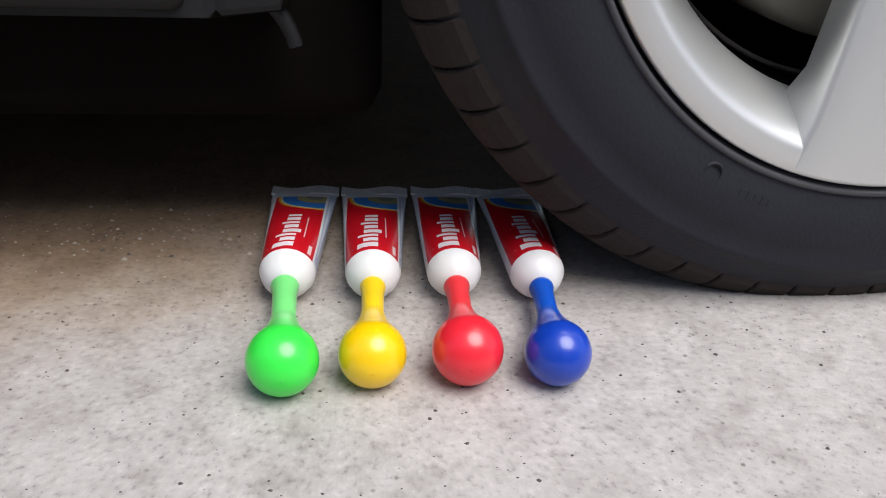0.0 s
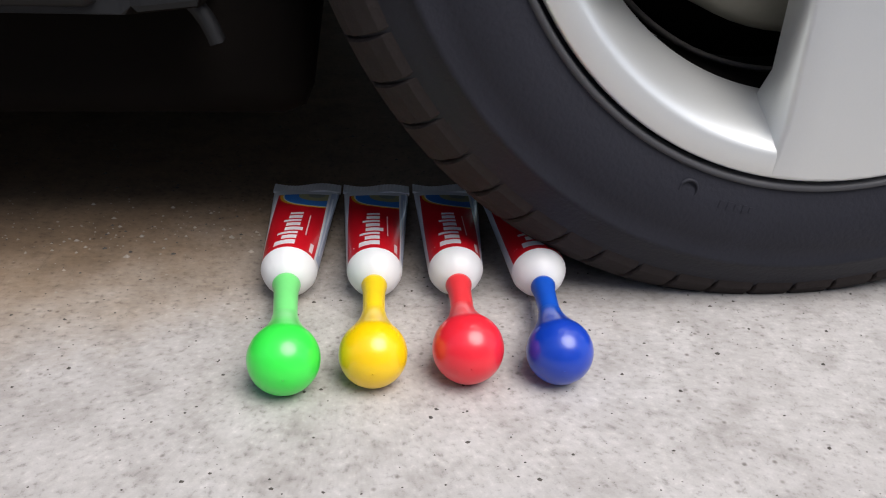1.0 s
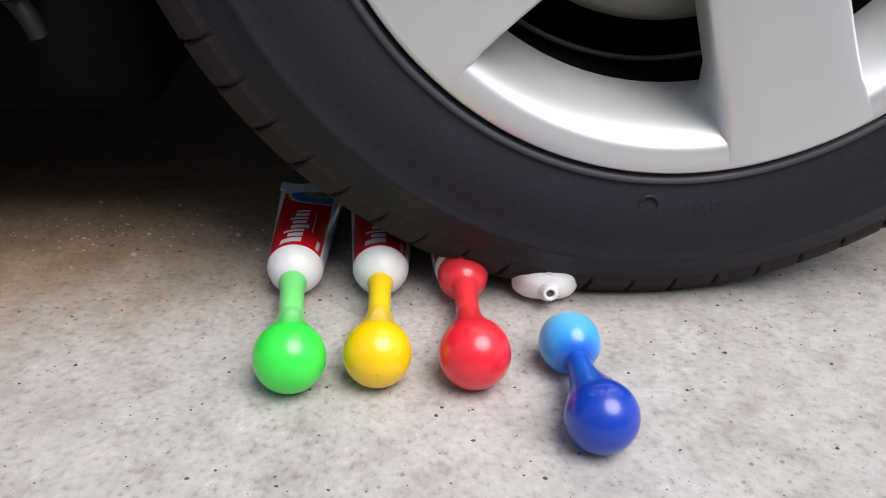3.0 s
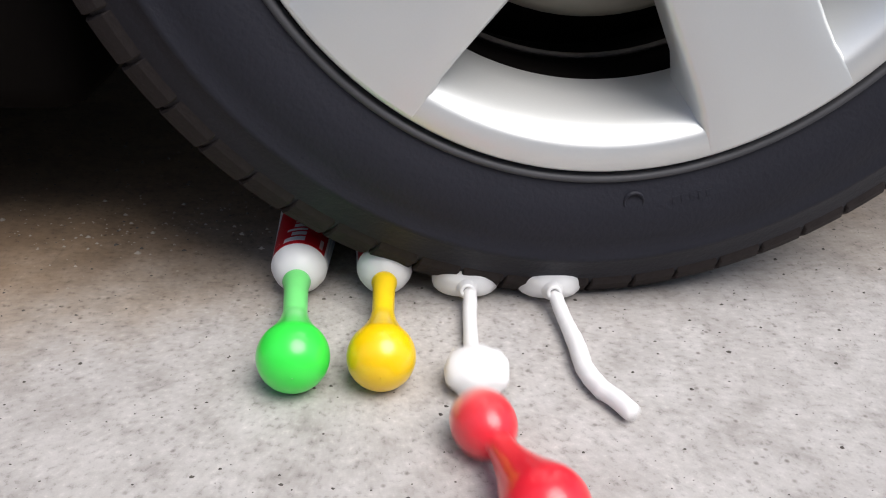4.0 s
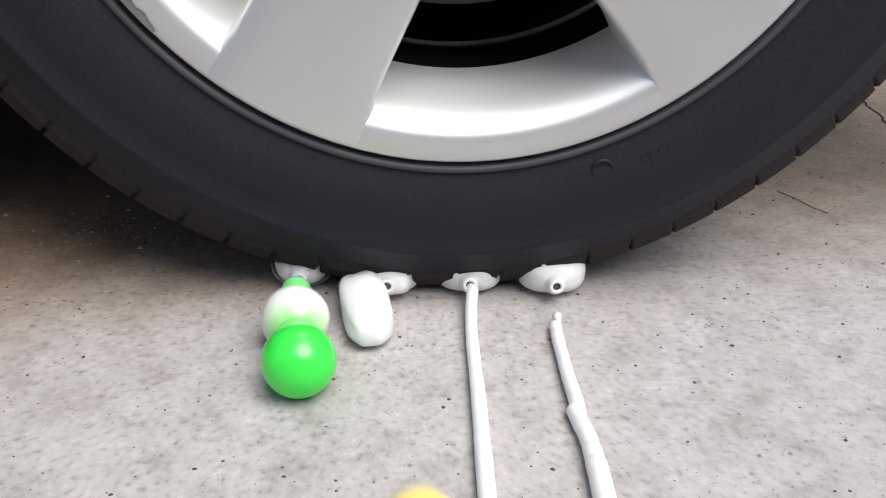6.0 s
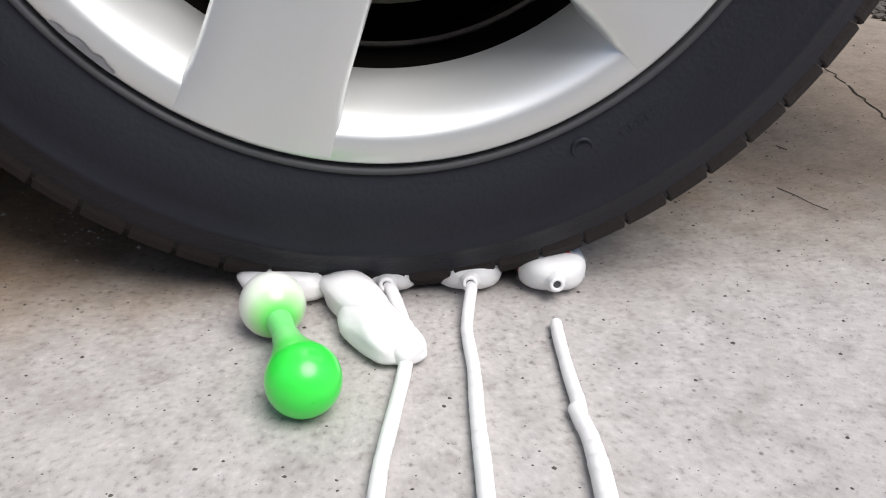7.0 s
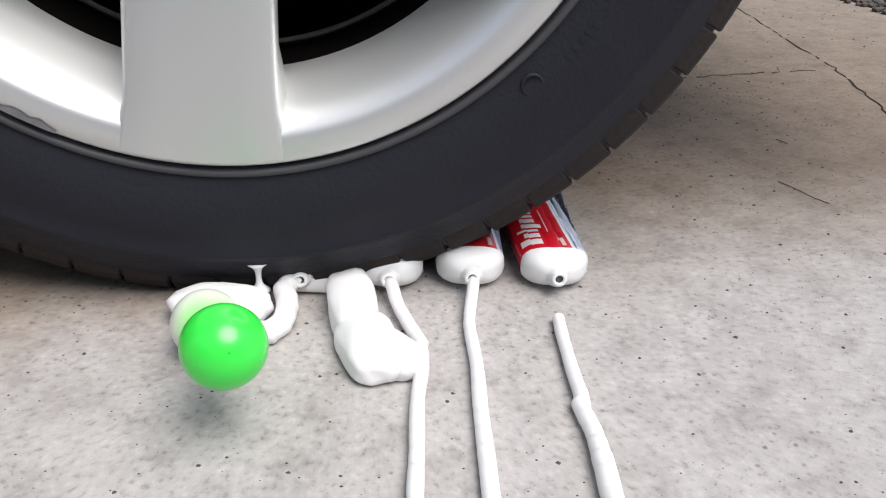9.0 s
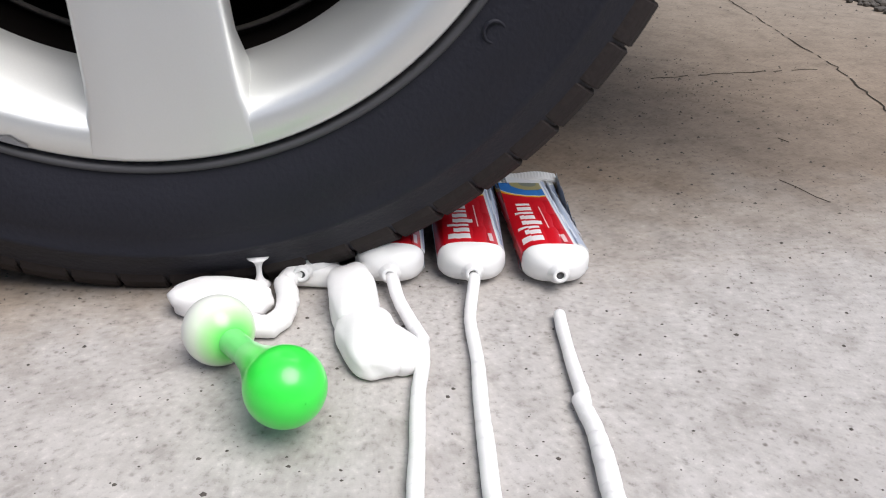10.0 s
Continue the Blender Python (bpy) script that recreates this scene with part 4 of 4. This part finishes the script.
    balloon("red", n["red"], [
        (0.0, 0.0629, -0.0610, 0.019, *d), (2.85, 0.0620, -0.0640, 0.019, *d), (3.2, 0.0625, -0.0800, 0.019, 0.0640, -0.0150, 0.016),
        (3.6, 0.0640, -0.1120, 0.019, 0.0610, -0.0430, 0.016), (3.8, 0.0652, -0.1300, 0.019, 0.0600, -0.0600, 0.016), (3.9, 0.0690, -0.1525, 0.019, 0.0596, -0.0880, 0.016), (4.0, 0.0745, -0.1760, 0.019, 0.0570, -0.1190, 0.016),
        (4.25, 0.0950, -0.2650, 0.019, 0.0860, -0.2250, 0.016), (4.6, 0.1300, -0.4000, 0.019, 0.1210, -0.3600, 0.016), (10.0, 0.1300, -0.4000, 0.019, 0.1210, -0.3600, 0.016)])
    d = dome["yellow"]
    balloon("yellow", n["yellow"], [
        (0.0, 0.0118, -0.0605, 0.018, *d), (2.5, 0.0109, -0.0630, 0.018, *d), (4.1, 0.0104, -0.0680, 0.018, *d),
        (4.5, 0.0114, -0.0728, 0.018, 0.0147, -0.0045, 0.015), (4.8, 0.0109, -0.0771, 0.018, 0.0145, -0.0114, 0.016), (5.0, 0.0094, -0.0850, 0.018, 0.0141, -0.0178, 0.016),
        (5.2, 0.0087, -0.0920, 0.018, 0.0135, -0.0300, 0.016), (5.3, 0.0082, -0.1075, 0.018, 0.0134, -0.0435, 0.016), (5.5, 0.0092, -0.1380, 0.018, 0.0122, -0.0730, 0.016),
        (5.7, 0.0145, -0.1590, 0.018, 0.0128, -0.0990, 0.016), (6.1, 0.0300, -0.2600, 0.018, 0.0260, -0.2200, 0.016), (6.6, 0.0500, -0.3700, 0.018, 0.0460, -0.3300, 0.016), (10.0, 0.0500, -0.3700, 0.018, 0.0460, -0.3300, 0.016)])
    balloon("green", n["green"], [
        (0.0, *g0, *g0), (2.5, -0.0348, -0.0655, 0.019, -0.0348, -0.0655, 0.019), (4.5, -0.0352, -0.0675, 0.019, -0.0352, -0.0675, 0.019), (5.5, -0.0350, -0.0724, 0.019, -0.0350, -0.0724, 0.019),
        (5.72, -0.0343, -0.0712, 0.019, -0.0343, -0.0711, 0.019), (6.2, -0.0315, -0.0820, 0.019, -0.0405, -0.0160, 0.018), (6.8, -0.0280, -0.0910, 0.019, -0.0455, -0.0210, 0.018),
        (7, -0.0298, -0.0918, 0.019, -0.0508, -0.0218, 0.018), (7.2, -0.0322, -0.0930, 0.019, -0.0560, -0.0280, 0.018), (7.5, -0.0372, -0.1018, 0.020, -0.0626, -0.0343, 0.018),
        (7.7, -0.0335, -0.1035, 0.022, -0.0685, -0.0385, 0.018), (8, -0.0290, -0.0905, 0.0395, -0.0780, -0.0425, 0.018), (8.2, -0.0431, -0.0992, 0.0521, -0.0805, -0.0428, 0.018),
        (8.4, -0.0571, -0.0983, 0.0516, -0.0825, -0.0430, 0.018), (8.6, -0.0594, -0.0981, 0.0515, -0.0838, -0.0450, 0.018), (8.8, -0.0596, -0.1109, 0.0567, -0.0853, -0.0440, 0.018),
        (9, -0.0624, -0.1145, 0.0543, -0.0850, -0.0428, 0.018), (9.2, -0.0589, -0.1102, 0.0488, -0.0836, -0.0440, 0.018), (9.4, -0.0507, -0.1150, 0.0418, -0.0797, -0.0515, 0.018),
        (9.6, -0.0458, -0.1148, 0.0337, -0.0783, -0.0528, 0.018), (9.8, -0.0399, -0.1180, 0.0289, -0.0768, -0.0548, 0.018), (10, -0.0378, -0.1177, 0.0298, -0.0772, -0.0550, 0.018)])

    # paste is pressed out of the nozzle along its strand
    for colour, shares in (("red", ((0.0, -0.25), (3.3, -0.25), (3.8, 0.18), (4.0, 0.42), (4.3, 1.0), (5.5, 1.0), (7.0, 1.0), (10.0, 1.0))),
                           ("blue", ((0.0, -0.25), (3.0, -0.25), (3.8, 0.36), (4.0, 0.62), (4.2, 0.82), (4.4, 0.92), (4.55, 0.95), (4.75, 0.96), (5.0, 0.97), (5.3, 1.0), (10.0, 1.0))),
                           ("yellow", ((0.0, -0.25), (5.9, -0.25), (6.4, 0.4), (6.8, 0.97), (7.0, 1.0), (7.45, 1.0), (10.0, 1.0))),
                           ("green", ((0.0, -0.5), (6.2, -0.5), (7.2, 0.3), (8.0, 1.0), (10.0, 1.0)))):
        owner, obs, curve, gap, step, first, drop = STRANDS[colour]
        total = step * len(obs)
        for k, ob in enumerate(obs):
            rows = []
            for t, e in shares:
                s = gap * max(0.0, (e - 0.97) / 0.03) + total * e - step * (k + 0.5)
                place, heading = along(drop if t < 4.3 else first, max(s, -0.05))
                if colour == "green":
                    place, heading = along(curve, max(s, -0.05))
                else:
                    begin, span = {"blue": (4.45, 0.6), "yellow": (7.0, 0.45), "red": (5.6, 1.2)}[colour]
                    share = min(1.0, max(0.0, (t - begin) / span))
                    end, aim = along(curve, max(s, -0.05))
                    place, heading = place.lerp(end, share), Vector(heading).lerp(aim, share)
                rows.append((t, turned(place, heading)))
            walk(ob, rows)
    # the threads: one hangs from a nozzle and sinks onto its strand, one is drawn up to the tyre
    def thread(ob, inside, stages):
        walk(ob, [(0.0, turned(Vector(inside), (-0.06, -1, 0)) @ pose(0, 0, 0, -90))] + [(t, turned(Vector(p), h) @ pose(0, 0, 0, -90)) for t, p, h in stages])
    down = (-0.10, -0.98, -0.20)
    thread(BLUE_THREAD, (0.1235, 0.090, 0.0085), [(4.7, (0.1235, 0.090, 0.0085), (-0.06, -1, 0)), (4.95, (0.1205, 0.040, 0.0125), (-0.06, -1, 0)), (5.15, (0.1178, 0.004, 0.0125), down), (5.7, (0.1172, -0.004, 0.0105), down), (6.3, (0.1122, -0.034, 0.0040), (-0.10, -0.99, 0.0)), (10.0, (0.1122, -0.034, 0.0040), (-0.10, -0.99, 0.0))])
    walk(GREEN_THREAD, [(t, pose(*p)) for t, p in ((0.0, (-0.0375, 0.052, 0.004)), (6.3, (-0.0375, 0.052, 0.004)), (7.5, (-0.0375, 0.052, 0.004)), (7.75, (-0.0600, 0.005, 0.0090)), (10.0, (-0.0625, 0.004, 0.0090)))])
    inside = {"yellow": (0.0162, 0.048, 0.0135), "green": (-0.0370, 0.052, 0.0135), "red": (0.0690, 0.050, 0.0135)}
    # time, x, y and turn on the way; None: still inside, or at rest in the last row
    on_way = {"yellow": (((5.25, 0.0130, 0.018, 2), (5.5, 0.0095, -0.003, 2), (5.7, 0.0060, -0.016, 2), (6.8, -0.0040, -0.006, 27), (7.0, -0.0040, -0.009, 27), (7.45, None)),
                         ((5.6, None), (6.8, 0.0070, -0.030, 34), (7.0, 0.0072, -0.037, 31), (7.45, None)), ((5.9, None), (6.8, 0.0175, -0.040, 35), (7.0, 0.0178, -0.046, 35), (7.45, None))),
              "green": (((6.2, None), (7.0, -0.046, 0.016, 84), (7.5, -0.054, 0.008, 72), (8.0, -0.070, -0.004, 78), (8.7, None)), ((6.0, None), (6.8, None))),
              "red": (((3.3, None), (3.6, 0.0640, 0.010, 0), (3.8, 0.0636, -0.0200, 0), (4.0, 0.0607, -0.0720, 5), (4.2, 0.0551, -0.1500, 10), (4.5, None)),)}
    for colour, t0 in (("yellow", 4.9), ("green", 5.6), ("red", 3.0)):
        for (ob, at, turn), way in zip(LUMPS[colour], on_way[colour]):
            a, b = pose(*inside[colour], 0, 0, 0), pose(*at, 0, 0, turn)
            rows = [(0.0, a), (t0, a)]
            for k, (t, *p) in enumerate(way):
                if p[0] is None:
                    rows.append((t, b if k == len(way) - 1 else a))
                else:
                    rows.append((t, pose(p[0], p[1], at[2] + 0.002, 0, 0, p[2])))
            walk(ob, rows + [(10.0, b)])


motions()
